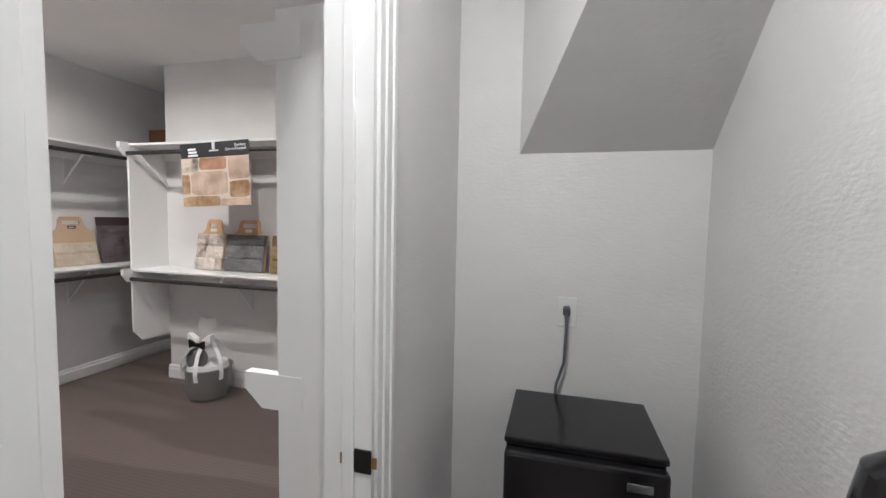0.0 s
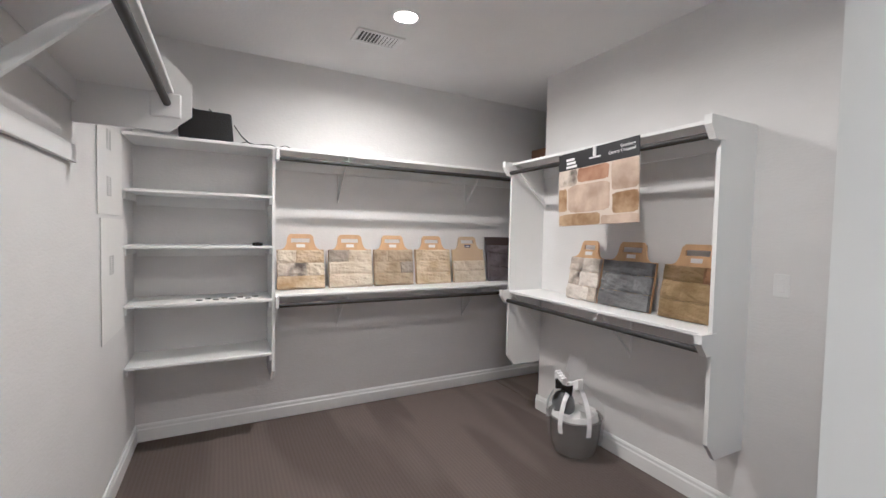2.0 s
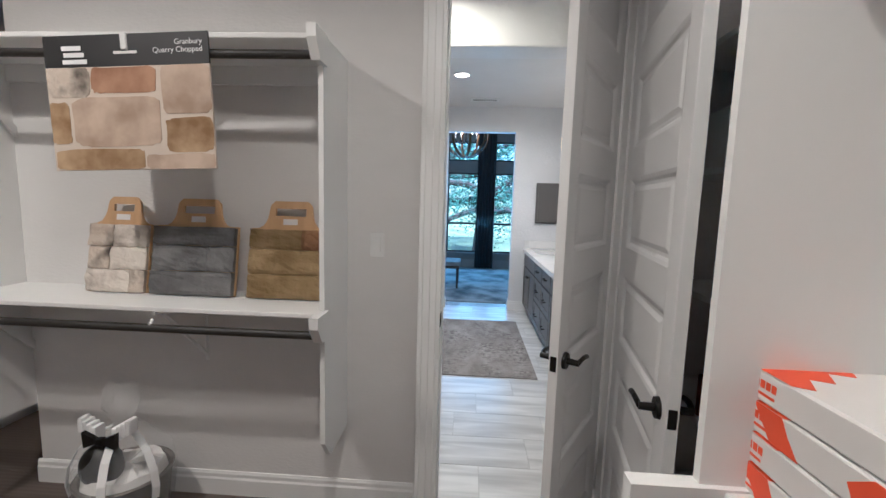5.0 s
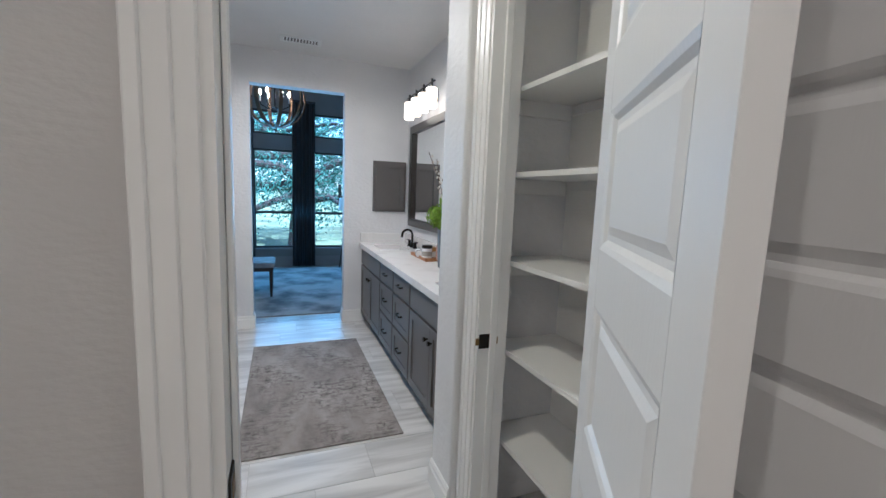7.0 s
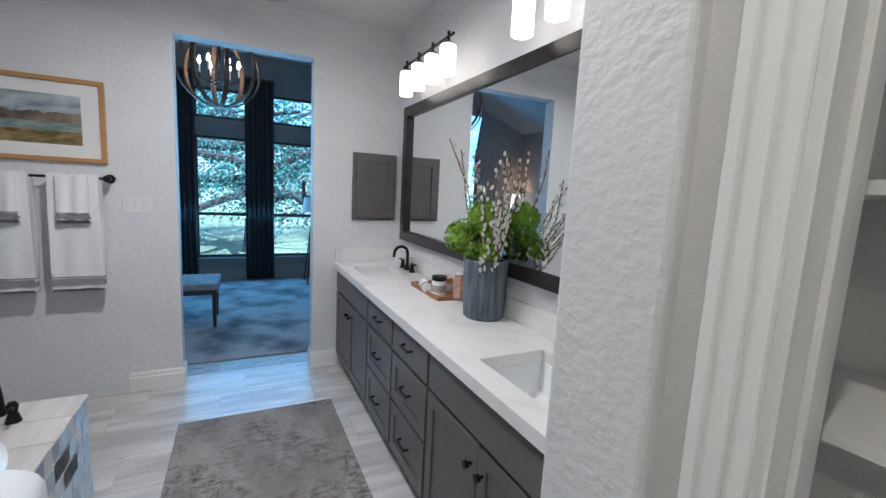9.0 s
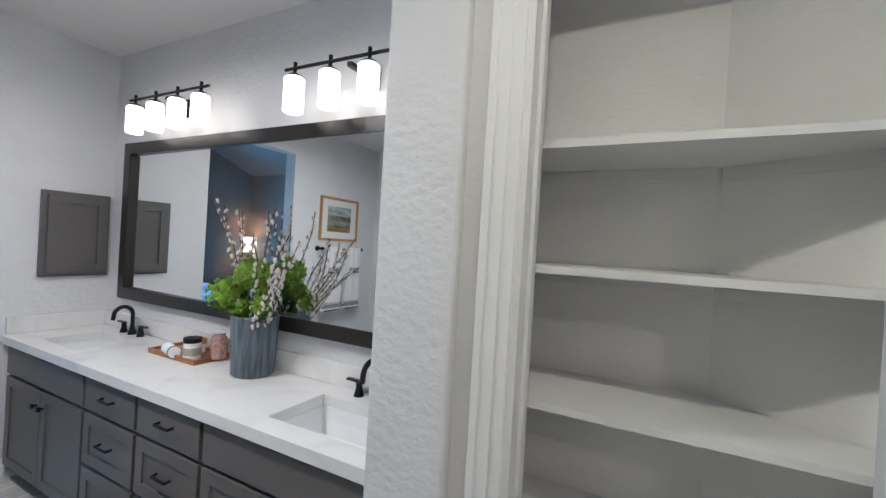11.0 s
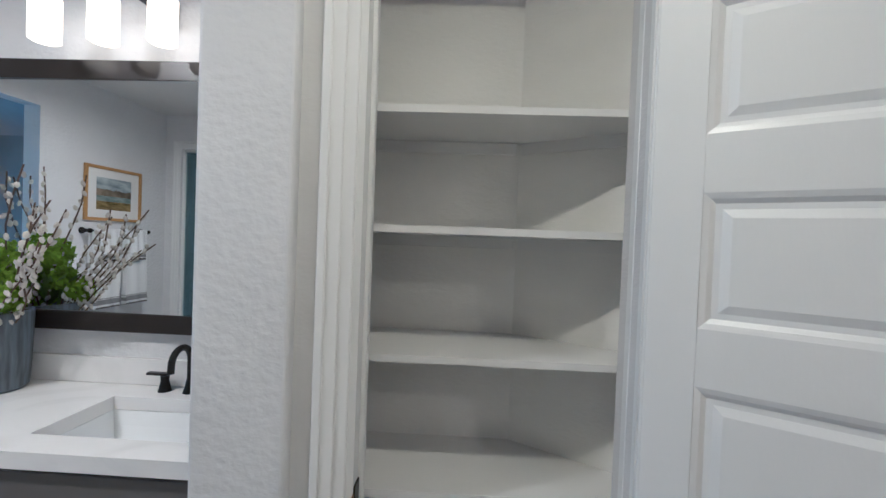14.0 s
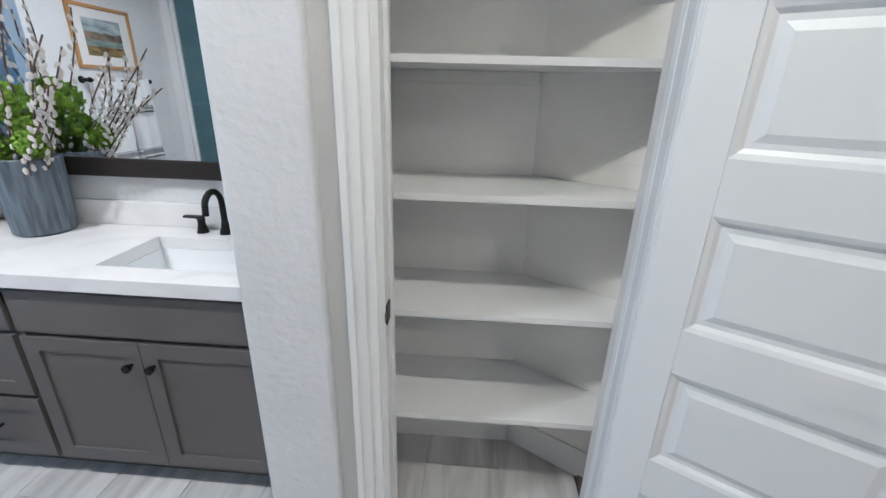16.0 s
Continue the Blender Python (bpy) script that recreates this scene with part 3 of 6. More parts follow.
for z in (2.10, 1.05):
    cleat(e, XW, XW + 0.018, 2.21, 5.38, z - 0.09, z)
    rod_run(e, (XF + 0.006, 2.21, z - 0.058), (XF + 0.006, 5.36, z - 0.058))
    part("rod_end", box(B(), XF - 0.06, XF + 0.035, 2.21, 2.235, z - 0.075, z + 0.012, 0.004), SHELF, e)
    for y in (2.74, 3.98):
        bracket(e, (XW, y, z), (1, 0))


def gable(e, x, y0, y1, z0, z1, axis="x"):
    """Upright end panel with clipped lower front corner."""
    bm = B()
    prism(bm, [(y1, z0), (y0 + 0.07, z0), (y0, z0 + 0.09), (y0, z1), (y1, z1)], axis, x, x + 0.02)
    part("end_panel", bm, SHELF, e)


def rod_block(e, outline, axis, lo, hi):
    bm = B()
    prism(bm, outline, axis, lo, hi)
    part("rod_support", bm, SHELF, e)


# shelf unit on the north wall
e = thing("wall_shelving", "white built-in closet shelving with end panels and double rods", "shelving")
YF, YW = 3.985, 4.33
BL, BR = -2.56, -0.945
gable(e, BL, YF, YW, 0.44, 2.13)
gable(e, BR, YF + 0.03, YW, 0.42, 2.13)
for z in (2.10, 1.05):
    part("shelf", box(B(), BL + 0.02, BR, YF, YW, z, z + 0.02, 0.003), SHELF, e)
    cleat(e, BL + 0.02, BR, YW - 0.018, YW, z - 0.08, z)
    rod_run(e, (BL + 0.02, YF - 0.015, z - 0.062), (BR, YF - 0.015, z - 0.062))
    for x in (BL - 0.012, BR - 0.004):
        o = [(YF - 0.075, z + 0.025), (YF - 0.075, z - 0.02), (YF - 0.03, z - 0.085), (YF + 0.05, z - 0.085), (YF + 0.05, z + 0.025)]
        rod_block(e, o, "x", x, x + 0.036)
    bracket(e, (-1.62, YW, z), (0, -1))
    for s in (0, 1):
        x = BL + 0.02 if s == 0 else BR - 0.018
        bm = B()
        prism(bm, [(YF + 0.03, z), (YF + 0.07, z), (YW, z - 0.28), (YW, z - 0.33)], "x", x, x + 0.018)
        part("brace", bm, SHELF, e)

# shelf unit on the east wall, beside the utility door
e = thing("wall_shelving", "white built-in closet shelving holding paper cartons", "shelving")
XE0, XE1, EY0, EY1 = 0.111, 0.38, 2.42, 3.18
for y in (EY0, EY1 - 0.02):
    bm = B()
    prism(bm, [(XE1, 0.44), (XE0 + 0.03, 0.44), (XE0 - 0.04, 0.53), (XE0 - 0.04, 2.16), (XE1, 2.16)], "y", y, y + 0.02)
    part("end_panel", bm, SHELF, e)
for z in (2.10, 1.0):
    part("shelf", box(B(), XE0, XE1, EY0 + 0.02, EY1 - 0.02, z, z + 0.02, 0.003), SHELF, e)
    # Strip built in place of the light band under each shelf, no real cleat.
    cleat(e, XE1 - 0.018, XE1, EY0 + 0.02, EY1 - 0.02, z - 0.33, z - 0.25)
    rod_run(e, (XE0 - 0.01, EY0 + 0.02, z - 0.04), (XE0 - 0.01, EY1 - 0.02, z - 0.04))
    for y in (EY0 - 0.004, EY1 - 0.032):
        o = [(XE0 - 0.165, z + 0.025), (XE0 - 0.165, z - 0.03), (XE0 - 0.10, z - 0.09), (XE0 + 0.05, z - 0.09), (XE0 + 0.05, z + 0.025)]
        rod_block(e, o, "y", y, y + 0.036)

# high shelf on the south wall
e = thing("wall_shelf", "white high closet shelf with a dark rod and clipped end board", "shelf")
part("shelf", box(B(), -2.0, 0.1, 1.333, 1.69, 2.14, 2.16, 0.003), SHELF, e)
rod_run(e, (-2.0, 1.665, 2.095), (0.09, 1.665, 2.095))
cleat(e, -2.0, 0.1, 1.333, 1.351, 2.05, 2.14)
cleat(e, -2.0, 0.1, 1.333, 1.351, 1.80, 1.87)
bm = B()
prism(bm, [(1.333, 1.97), (1.67, 1.97), (1.76, 2.05), (1.76, 2.20), (1.66, 2.30), (1.40, 2.30), (1.333, 2.24)], "x", -2.02, -2.0)
part("end_board", bm, SHELF, e)
part("rod_cup", box(B(), -2.0, -1.985, 1.60, 1.72, 2.03, 2.14, 0.006), SHELF, e)
for z in (1.9,):
    bm = B()
    prism(bm, [(1.351, 1.80), (1.351, 1.86), (1.62, 2.12), (1.66, 2.12)], "x", -1.1, -1.082)
    part("brace", bm, SHELF, e)

# dim shelves in the niche behind the door
e = thing("niche_shelving", "dim white shelves in a recess behind the closet door", "shelving")
for z in (0.45, 0.85, 1.25, 1.65, 2.05):
    part("shelf", box(B(), 0.39, 0.75, 3.26, 4.09, z - 0.02, z, 0.002), SHELF, e)


def bottle(at, h, r, m, label):
    b = thing("bottle", label, "bottle", at)
    part("body", lathe(B(), [(r * 0.9, 0), (r, 0.01), (r, h * 0.68), (r * 0.4, h * 0.82), (r * 0.35, h * 0.9)]), m, b, "", True)
    part("cap", lathe(B(), [(r * 0.4, h * 0.9), (r * 0.4, h), (r * 0.3, h)]), BLACK, b)


def carton(at, sx, sy, sz, m, label, name="carton"):
    c = thing(name, label, "box", at)
    part("body", box(B(), -sx / 2, sx / 2, -sy / 2, sy / 2, 0, sz, 0.004), m, c)
    part("flap", box(B(), -sx / 2 + 0.003, sx / 2 - 0.003, -sy / 2 + 0.003, -0.002, sz, sz + 0.003), m, c)


TEAL = mat("teal_card", (0.05, 0.20, 0.25), 0.5)
carton((0.55, 3.55, 1.65), 0.26, 0.28, 0.27, TEAL, "teal and white storage carton on a shelf")
carton((0.50, 3.80, 1.65), 0.2, 0.16, 0.18, BOXW, "small white carton on a shelf")
for k in range(3):
    bottle((0.47 + 0.09 * (k % 2), 3.40 + 0.14 * k, 1.25), 0.20 - 0.02 * k, 0.035, (TEAL, BLACK, LEAF)[k], "dark plastic bottle on a niche shelf")
carton((0.53, 3.6, 0.85), 0.26, 0.36, 0.14, mat("maroon_card", (0.12, 0.03, 0.03), 0.6), "dark red carton on a shelf")
carton((0.53, 3.55, 0.45), 0.26, 0.3, 0.12, mat("kraft_card", (0.35, 0.24, 0.14), 0.7), "brown cardboard box on a shelf")

carton((-3.08, 4.93, 2.12), 0.30, 0.38, 0.29, mat("rust_card", (0.16, 0.08, 0.04), 0.7), "rust-brown cardboard box on the top shelf")

# recessed lamps and vents
for cx, cy, cz, power, col in CANS:
    e = thing("recessed_light", "round white recessed ceiling light, switched on", "ceiling light", (cx, cy, cz))
    part("trim_ring", lathe(B(), [(0.095, 0.0), (0.092, -0.006), (0.074, -0.009), (0.07, -0.004)]), PLASTIC, e, "", True)
    part("lens", lathe(B(), [(0.07, -0.005), (0.03, -0.006), (0.001, -0.006)]), LED, e)


def ceiling_vent(at, w, d, turn, label):
    e = thing("ceiling_vent", label, "air vent", at, turn=turn)
    bm = B()
    for b in ((-w / 2, w / 2, -d / 2, -d / 2 + 0.025), (-w / 2, w / 2, d / 2 - 0.025, d / 2), (-w / 2, -w / 2 + 0.025, -d / 2 + 0.025, d / 2 - 0.025), (w / 2 - 0.025, w / 2, -d / 2 + 0.025, d / 2 - 0.025)):
        box(bm, *b, -0.010, 0, 0.002)
    part("frame", bm, PLASTIC, e)
    part("backing", box(B(), -w / 2 + 0.02, w / 2 - 0.02, -d / 2 + 0.02, d / 2 - 0.02, -0.002, -0.0005), INK, e)
    n = 12
    for i in range(n):
        x = -w / 2 + 0.03 + (w - 0.06) * i / (n - 1)
        s = part("slat", box(B(), -0.001, 0.001, -d / 2 + 0.025, d / 2 - 0.025, -0.008, 0.008), PLASTIC, e)
        s.matrix_basis = pose(x, 0, -0.008, 0, 55 if i < n / 2 else -55, 0)


ceiling_vent((-2.57, 2.83, H), 0.33, 0.20, 90, "white louvred ceiling air vent")
ceiling_vent((-0.21, 7.90, HB), 0.36, 0.16, 0, "white louvred ceiling air vent")


# ---- stone samples ----
def stone_board(at, turn, w, rows, lean=10, board=None, handle=True, label="", top=0.315, patch=None):
    """A carry board faced with rows of stone from the bottom up, each row (height share, [(width share, stone), ...]); faces local -y."""
    e = thing("stone_sample", label, "stone sample", at, "stone sample boards")
    e.matrix_world = pose(*at, 0, 0, turn) @ pose(0, 0, 0, -lean, 0, 0)
    rng = random.Random(int(abs(at[0] * 1000) + abs(at[1] * 777)))
    bh, hh, t = 0.315, 0.125, 0.013
    bm = B()
    hw = min(w * 0.29, 0.105)
    if handle:
        gx, g0, g1 = hw - 0.032, bh + 0.058, bh + 0.092
        box(bm, -w / 2, w / 2, 0, t, 0, bh)
        flare = [(hw + 0.045, bh), (hw + 0.022, bh + 0.012), (hw + 0.008, bh + 0.034), (hw, g0)]
        prism(bm, flare + [(-x, z) for x, z in reversed(flare)], "y", 0, t)
        for sx in (-1, 1):
            prism(bm, [(sx * hw, g0), (sx * gx, g0), (sx * gx, g1), (sx * (hw - 0.004), g1)], "y", 0, t)
        cap = [(hw - 0.004, g1), (hw - 0.008, bh + hh - 0.018), (hw - 0.026, bh + hh)]
        prism(bm, cap + [(-x, z) for x, z in reversed(cap)], "y", 0, t)
    else:
        box(bm, -w / 2, w / 2, 0, t, 0, bh + hh, 0.003)
    part("board", bm, board or HANDLEW, e)
    if handle:
        part("sticker", box(B(), -0.033, 0.033, -0.0015, 0, bh + 0.018, bh + 0.044), patch or PAPER, e, "small printed label")
        if patch:
            part("sticker_mark", box(B(), -0.022, 0.022, -0.002, -0.0012, bh + 0.027, bh + 0.034), PAPER, e)
    z = 0.003
    full = sum(h for h, _ in rows)
    for h, pieces in rows:
        h = h / full * (top - 0.006)
        x = -w / 2 + 0.002
        wide = sum(a for a, _ in pieces)
        for a, kind in pieces:
            a = a / wide * (w - 0.004)
            bm = B()
            d = rng.uniform(0.024, 0.036)
            box(bm, x, x + a - 0.0025, -d, 0, z, z + h - 0.003)
            bmesh.ops.subdivide_edges(bm, edges=bm.edges, cuts=5, use_grid_fill=True)
            o = Vector((at[0] * 9 + x, at[1] * 9, z * 3))
            for v in bm.verts:
                if v.co.y < -0.006:
                    edge = min(v.co.x - x, x + a - 0.0025 - v.co.x, v.co.z - z, z + h - 0.003 - v.co.z)
                    v.co.y += 0.011 * noise.noise(v.co * 22 + o) + 0.005 * noise.noise(v.co * 60 + o) + (0.007 if edge < 0.001 else 0.0)
                    v.co.x += 0.004 * noise.noise(v.co * 30 + o)
                    v.co.z += 0.004 * noise.noise(v.co * 30 + o + Vector((5, 0, 0)))
            part("stone", bm, STONES[kind], e)
            x += a
        z += h
    return e


ZS = 1.07
NAVY = mat("navy_label", (0.01, 0.02, 0.08), 0.5)
W1 = " stone sample board with cut-out handle"
stone_board((-3.16, 2.43, ZS), 90, 0.36, [(1, [(1, "buff")]), (1, [(1.6, "mottled"), (1, "cream")]), (1, [(1, "cream"), (1.5, "buff")])], label="buff and mottled grey" + W1)
stone_board((-3.16, 2.828, ZS), 90, 0.365, [(1.1, [(1, "cream")]), (1, [(1, "cream")]), (1, [(0.85, "taupe"), (1, "cream")])], label="pale cream limestone" + W1)
stone_board((-3.16, 3.21, ZS), 90, 0.36, [(1, [(1, "tan")]), (1, [(2, "tan"), (1, "taupe")]), (1, [(1, "tan"), (1.8, "tan")])], label="olive tan" + W1)
stone_board((-3.16, 3.595, ZS), 90, 0.35, [(1, [(1, "straw")]), (1, [(1, "straw")]), (0.95, [(1, "straw")])], label="straw coloured" + W1)
stone_board((-3.16, 3.98, ZS), 90, 0.35, [(1.1, [(1, "cream")]), (1, [(0.55, "cream"), (1, "cream")])], label="cream stone sample board with a navy label and bare top", top=0.21, patch=NAVY, board=mat("tan_board", (0.50, 0.38, 0.24), 0.6, vary=0.08))
stone_board((-3.16, 4.39, ZS), 90, 0.40, [(1, [(2, "plum"), (1, "plum")]), (1, [(1.2, "plum"), (1, "plum")]), (0.6, [(1, "plum")])], board=mat("plum_board", (0.05, 0.035, 0.035), 0.5), handle=False, label="dark plum stone veneer sample board on a shelf", top=0.36)
stone_board((-1.955, 4.20, ZS), 0, 0.28, [(1, [(2.4, "ivory"), (0.8, "mottled")]), (1, [(0.9, "mottled"), (1.5, "ivory")]), (1, [(1, "mottled"), (1.4, "ivory")])], label="mottled ivory and black" + W1)
stone_board((-1.595, 4.20, ZS), 0, 0.385, [(1, [(1, "grey")]), (1.1, [(2, "grey"), (1, "grey")]), (0.8, [(1, "grey")])], label="slate grey" + W1)
stone_board((-1.165, 4.20, ZS), 0, 0.35, [(1.05, [(1, "brown")]), (1.1, [(0.8, "brown"), (1.4, "brown")]), (0.9, [(2.2, "brown"), (1, "rustbrown")])], label="golden brown" + W1)

# hanging card with printed stone wall
e = thing("hanging_card", "large display card printed with stone masonry, hung from a rod", "display card", (-1.63, 3.955, 1.61))
e.matrix_world = pose(-1.622, 3.948, 1.61, 0, -2.2, 0)
part("card", box(B(), -0.317, 0.317, -0.004, 0.004, 0, 0.375, 0.001), MORTAR, e)
part("header", box(B(), -0.317, 0.317, -0.004, 0.004, 0.375, 0.488, 0.001), mat("black_card", (0.014, 0.014, 0.015), 0.5), e, "black card header")
WHITEP = mat("white_print", (0.8, 0.8, 0.8), 0.6)
CARD = [(-0.315, -0.155, 0.275, 0.372, "mottled"), (-0.135, 0.105, 0.285, 0.372, "rust"), (0.135, 0.315, 0.205, 0.372, "sand"), (-0.315, -0.245, 0.105, 0.245, "ochre"), (-0.22, 0.11, 0.095, 0.26, "sand"),
        (0.14, 0.315, 0.07, 0.18, "ochre"), (-0.30, 0.035, 0.004, 0.072, "ochre"), (0.055, 0.315, 0.004, 0.05, "sand")]
for x0, x1, z0, z1, k in CARD:
    x0, x1, z0, z1 = max(x0 - 0.006, -0.316), min(x1 + 0.006, 0.316), max(z0 - 0.006, 0.001), min(z1 + 0.006, 0.374)
    bm = B()
    mx, mz, hx, hz = (x0 + x1) / 2, (z0 + z1) / 2, (x1 - x0) / 2, (z1 - z0) / 2
    o = []
    for q in range(36):
        a = 2 * math.pi * q / 36
        cx, cz = math.copysign(abs(math.cos(a)) ** 0.28, math.cos(a)), math.copysign(abs(math.sin(a)) ** 0.28, math.sin(a))
        w = 0.007 * noise.noise(Vector((q * 0.55, x0 * 40, z0 * 40)))
        o.append((max(-0.316, min(0.316, mx + cx * (hx + w))), max(0.001, min(0.374, mz + cz * (hz + w)))))
    prism(bm, o, "y", -0.0058, -0.0038)
    part("printed_stone", bm, STONES[k], e)
bm = B()
for k in range(3):
    box(bm, -0.245 + 0.006 * (k % 2), -0.17 + 0.01 * k, -0.0052, -0.004, 0.45 - 0.024 * k - 0.016, 0.45 - 0.024 * k)
part("logo", bm, WHITEP, e)


def words(body, size, at, parent, m, turn=(90, 0, 0), align="RIGHT"):
    c = bpy.data.curves.new("words", "FONT")
    c.body, c.size, c.align_x, c.extrude = body, size, align, 0.0004
    tmp = bpy.data.objects.new("words", c)
    scene.collection.objects.link(tmp)
    me = bpy.data.meshes.new_from_object(tmp.evaluated_get(bpy.context.evaluated_depsgraph_get()))
    bpy.data.objects.remove(tmp)
    me.materials.clear()
    me.materials.append(m)
    ob = new("lettering", me)
    ob.parent = parent
    ob.matrix_basis = pose(*at, *turn)
    return ob


words("Granbury\nQuarry Chopped", 0.027, (0.295, -0.005, 0.445), e, WHITEP)
part("clip", box(B(), -0.012, 0.012, -0.012, 0.0, 0.43, 0.492, 0.003), PLASTIC, e, "white plastic hanger clip")
part("hanger_slot", box(B(), -0.045, 0.045, -0.005, -0.0035, 0.418, 0.428, 0.0), PLASTIC, e)

# ---- gift basket in cellophane ----
e = thing("gift_basket", "gift basket wrapped in clear cellophane with a ribbon bow", "gift basket", (-1.875, 4.095, 0.012))
GREYB = mat("smoky_plastic", (0.15, 0.135, 0.118), 0.2, vary=0.2)
bm = B()
lathe(bm, [(0.115, 0.0), (0.14, 0.012), (0.165, 0.10), (0.178, 0.245), (0.19, 0.262), (0.185, 0.27), (0.168, 0.262), (0.15, 0.05), (0.01, 0.03)], seg=32)
part("basket", bm, GREYB, e, "smoky grey basket", True)
rng = random.Random(4)
bm = B()
lathe(bm, [(0.165, 0.24), (0.15, 0.285), (0.09, 0.30), (0.001, 0.29)], seg=22)
for v in bm.verts:
    v.co.z += rng.uniform(-0.02, 0.025)
part("tissue", bm, PAPER, e, "white tissue paper")
bm = B()
bmesh.ops.create_uvsphere(bm, u_segments=18, v_segments=12, radius=0.088, matrix=Matrix.Translation((-0.03, -0.085, 0.34)) @ Matrix.Diagonal((1, 0.8, 1.1, 1)))
part("ornament", bm, BLACK, e, "black rounded ornament", True)
bm = B()
lathe(bm, [(0.14, 0.0), (0.185, 0.10), (0.20, 0.26), (0.185, 0.33), (0.13, 0.42), (0.06, 0.48), (0.03, 0.505), (0.05, 0.55), (0.065, 0.60), (0.075, 0.66)], seg=30)
for v in bm.verts:
    k = 0.010 if v.co.z < 0.3 else 0.022 if v.co.z < 0.52 else 0.04
    q = noise.noise_vector(v.co * 17) * k
    v.co += Vector((q.x, q.y, q.z * 0.5 if v.co.z > 0.02 else 0))
cello = part("cellophane", bm, FOG, e, "crinkled clear cellophane wrap")
cello.visible_shadow = False


def ribbon(pts, wide, label):
    bm = B()
    rows = []
    for k, p in enumerate(pts):
        p = Vector(p)
        d = (Vector(pts[min(k + 1, len(pts) - 1)]) - Vector(pts[max(k - 1, 0)])).normalized()
        n = Vector((p.x, p.y, 0)).normalized() if p.xy.length > 0.01 else Vector((0, -1, 0))
        sd = d.cross(n).normalized() * wide / 2
        rows.append([bm.verts.new(p + sd), bm.verts.new(p - sd), bm.verts.new(p - sd - n * 0.003), bm.verts.new(p + sd - n * 0.003)])
    for p, q in zip(rows, rows[1:]):
        for j in range(4):
            bm.faces.new((p[j], p[(j + 1) % 4], q[(j + 1) % 4], q[j]))
    bmesh.ops.recalc_face_normals(bm, faces=bm.faces)
    return part("ribbon", bm, TOWEL, e, label)


for a in (-155, -72, -20):
    c, sn = math.cos(radians(a)), math.sin(radians(a))
    ribbon([(c * q, sn * q, z) for q, z in ((0.04, 0.485), (0.10, 0.46), (0.165, 0.40), (0.205, 0.32), (0.215, 0.25), (0.205, 0.19))], 0.032, "white printed ribbon tail")
for sx in (-1, 1):
    bm = B()
    for k in range(4):
        box(bm, sx * (0.045 + 0.02 * k) - 0.011, sx * (0.045 + 0.02 * k) + 0.011, -0.10, -0.05, 0.455 + 0.012 * k, 0.52 + 0.012 * k, 0.008, 2)
    part("ribbon_loop", bm, TOWEL, e, "white ribbon loop")
    bm = B()
    prism(bm, [(0, 0.47), (sx * 0.03, 0.49), (sx * 0.075, 0.51), (sx * 0.07, 0.44), (sx * 0.03, 0.455)], "y", -0.125, -0.105)
    part("bow_loop", bm, BLACK, e, "black satin bow loop")
part("bow_knot", box(B(), -0.014, 0.014, -0.132, -0.10, 0.455, 0.485, 0.006, 2), BLACK, e)

# ---- bag, papers, switch ----
e = thing("equipment_bag", "black equipment bag with trailing cables on the top shelf", "bag", (-3.06, 1.80, 2.12))
bm = B()
box(bm, -0.14, 0.14, -0.17, 0.14, 0, 0.19, 0.02, 2)
for v in bm.verts:
    v.co += noise.noise_vector(v.co * 11) * 0.018
    v.co.z = max(v.co.z, 0.0)
part("body", bm, mat("black_nylon", (0.012, 0.012, 0.013), 0.75, bump=0.4, scale=120), e, "", True)
for k, (y, z) in enumerate(((-0.12, 0.2), (0.0, 0.19), (0.15, 0.1))):
    pts = [(0.10 + 0.02 * math.sin(i * 2 + k), y + 0.05 * i * (0.7 if k < 2 else 0.9), 0.004 + max(0, z - 0.03 * i * i * (0.4 if k < 2 else 1.2)) + 0.012 * math.sin(i * 3 + k)) for i in range(5)]
    part("cable", sweep(B(), pts, 0.004, 6), BLACK, e, "thin black cable", True)
e = thing("cable", "loose thin black cable on the top shelf", "cable", (-3.0, 2.1, 2.12))
part("strand", sweep(B(), [(0.02, -0.12 + 0.05 * i, 0.004 + 0.02 * math.sin(i * 1.3) ** 2) for i in range(8)], 0.003, 6), BLACK, e)
e = thing("puck", "small black round gadget on a bookcase shelf", "gadget", (-2.99, 2.10, 1.42))
part("body", lathe(B(), [(0.03, 0), (0.036, 0.006), (0.034, 0.02), (0.001, 0.024)]), BLACK, e, "", True)
e = thing("paper_sheet", "paper sheet with dark round samples on a bookcase shelf", "paper", (-3.02, 1.86, 1.045))
part("sheet", box(B(), -0.1, 0.1, -0.28, 0.28, 0, 0.003), PAPER, e)
for i in range(8):
    part("chip", lathe(B(), [(0.02, 0.003), (0.02, 0.008), (0.001, 0.009)], (0.045 - 0.06 * (i % 2), -0.12 + 0.05 * i, 0)), INK, e, "dark round chip")
for k, (z0, z1, x0, x1) in enumerate(((0.92, 1.58, -2.95, -2.42), (1.60, 2.085, -2.92, -2.37))):
    e = thing("wall_plan", "white printed plan sheet taped to the wall", "paper", ((x0 + x1) / 2, 1.333, z0), "plan sheets on the wall")
    part("sheet", box(B(), (x0 - x1) / 2, (x1 - x0) / 2, 0, 0.004, 0, z1 - z0), PAPER, e)
    bm = B()
    for j in range(2):
        for i in range(9):
            for c in range(2):
                if k == 0 and j == 1:
                    continue
                zz = (z1 - z0) * (0.68 if k == 0 else (0.93 - 0.52 * j)) - 0.012 * i
                box(bm, 0.0 + 0.06 * c, 0.035 + 0.06 * c, 0.004, 0.0048, zz, zz + 0.004)
    part("print", bm, INK, e)


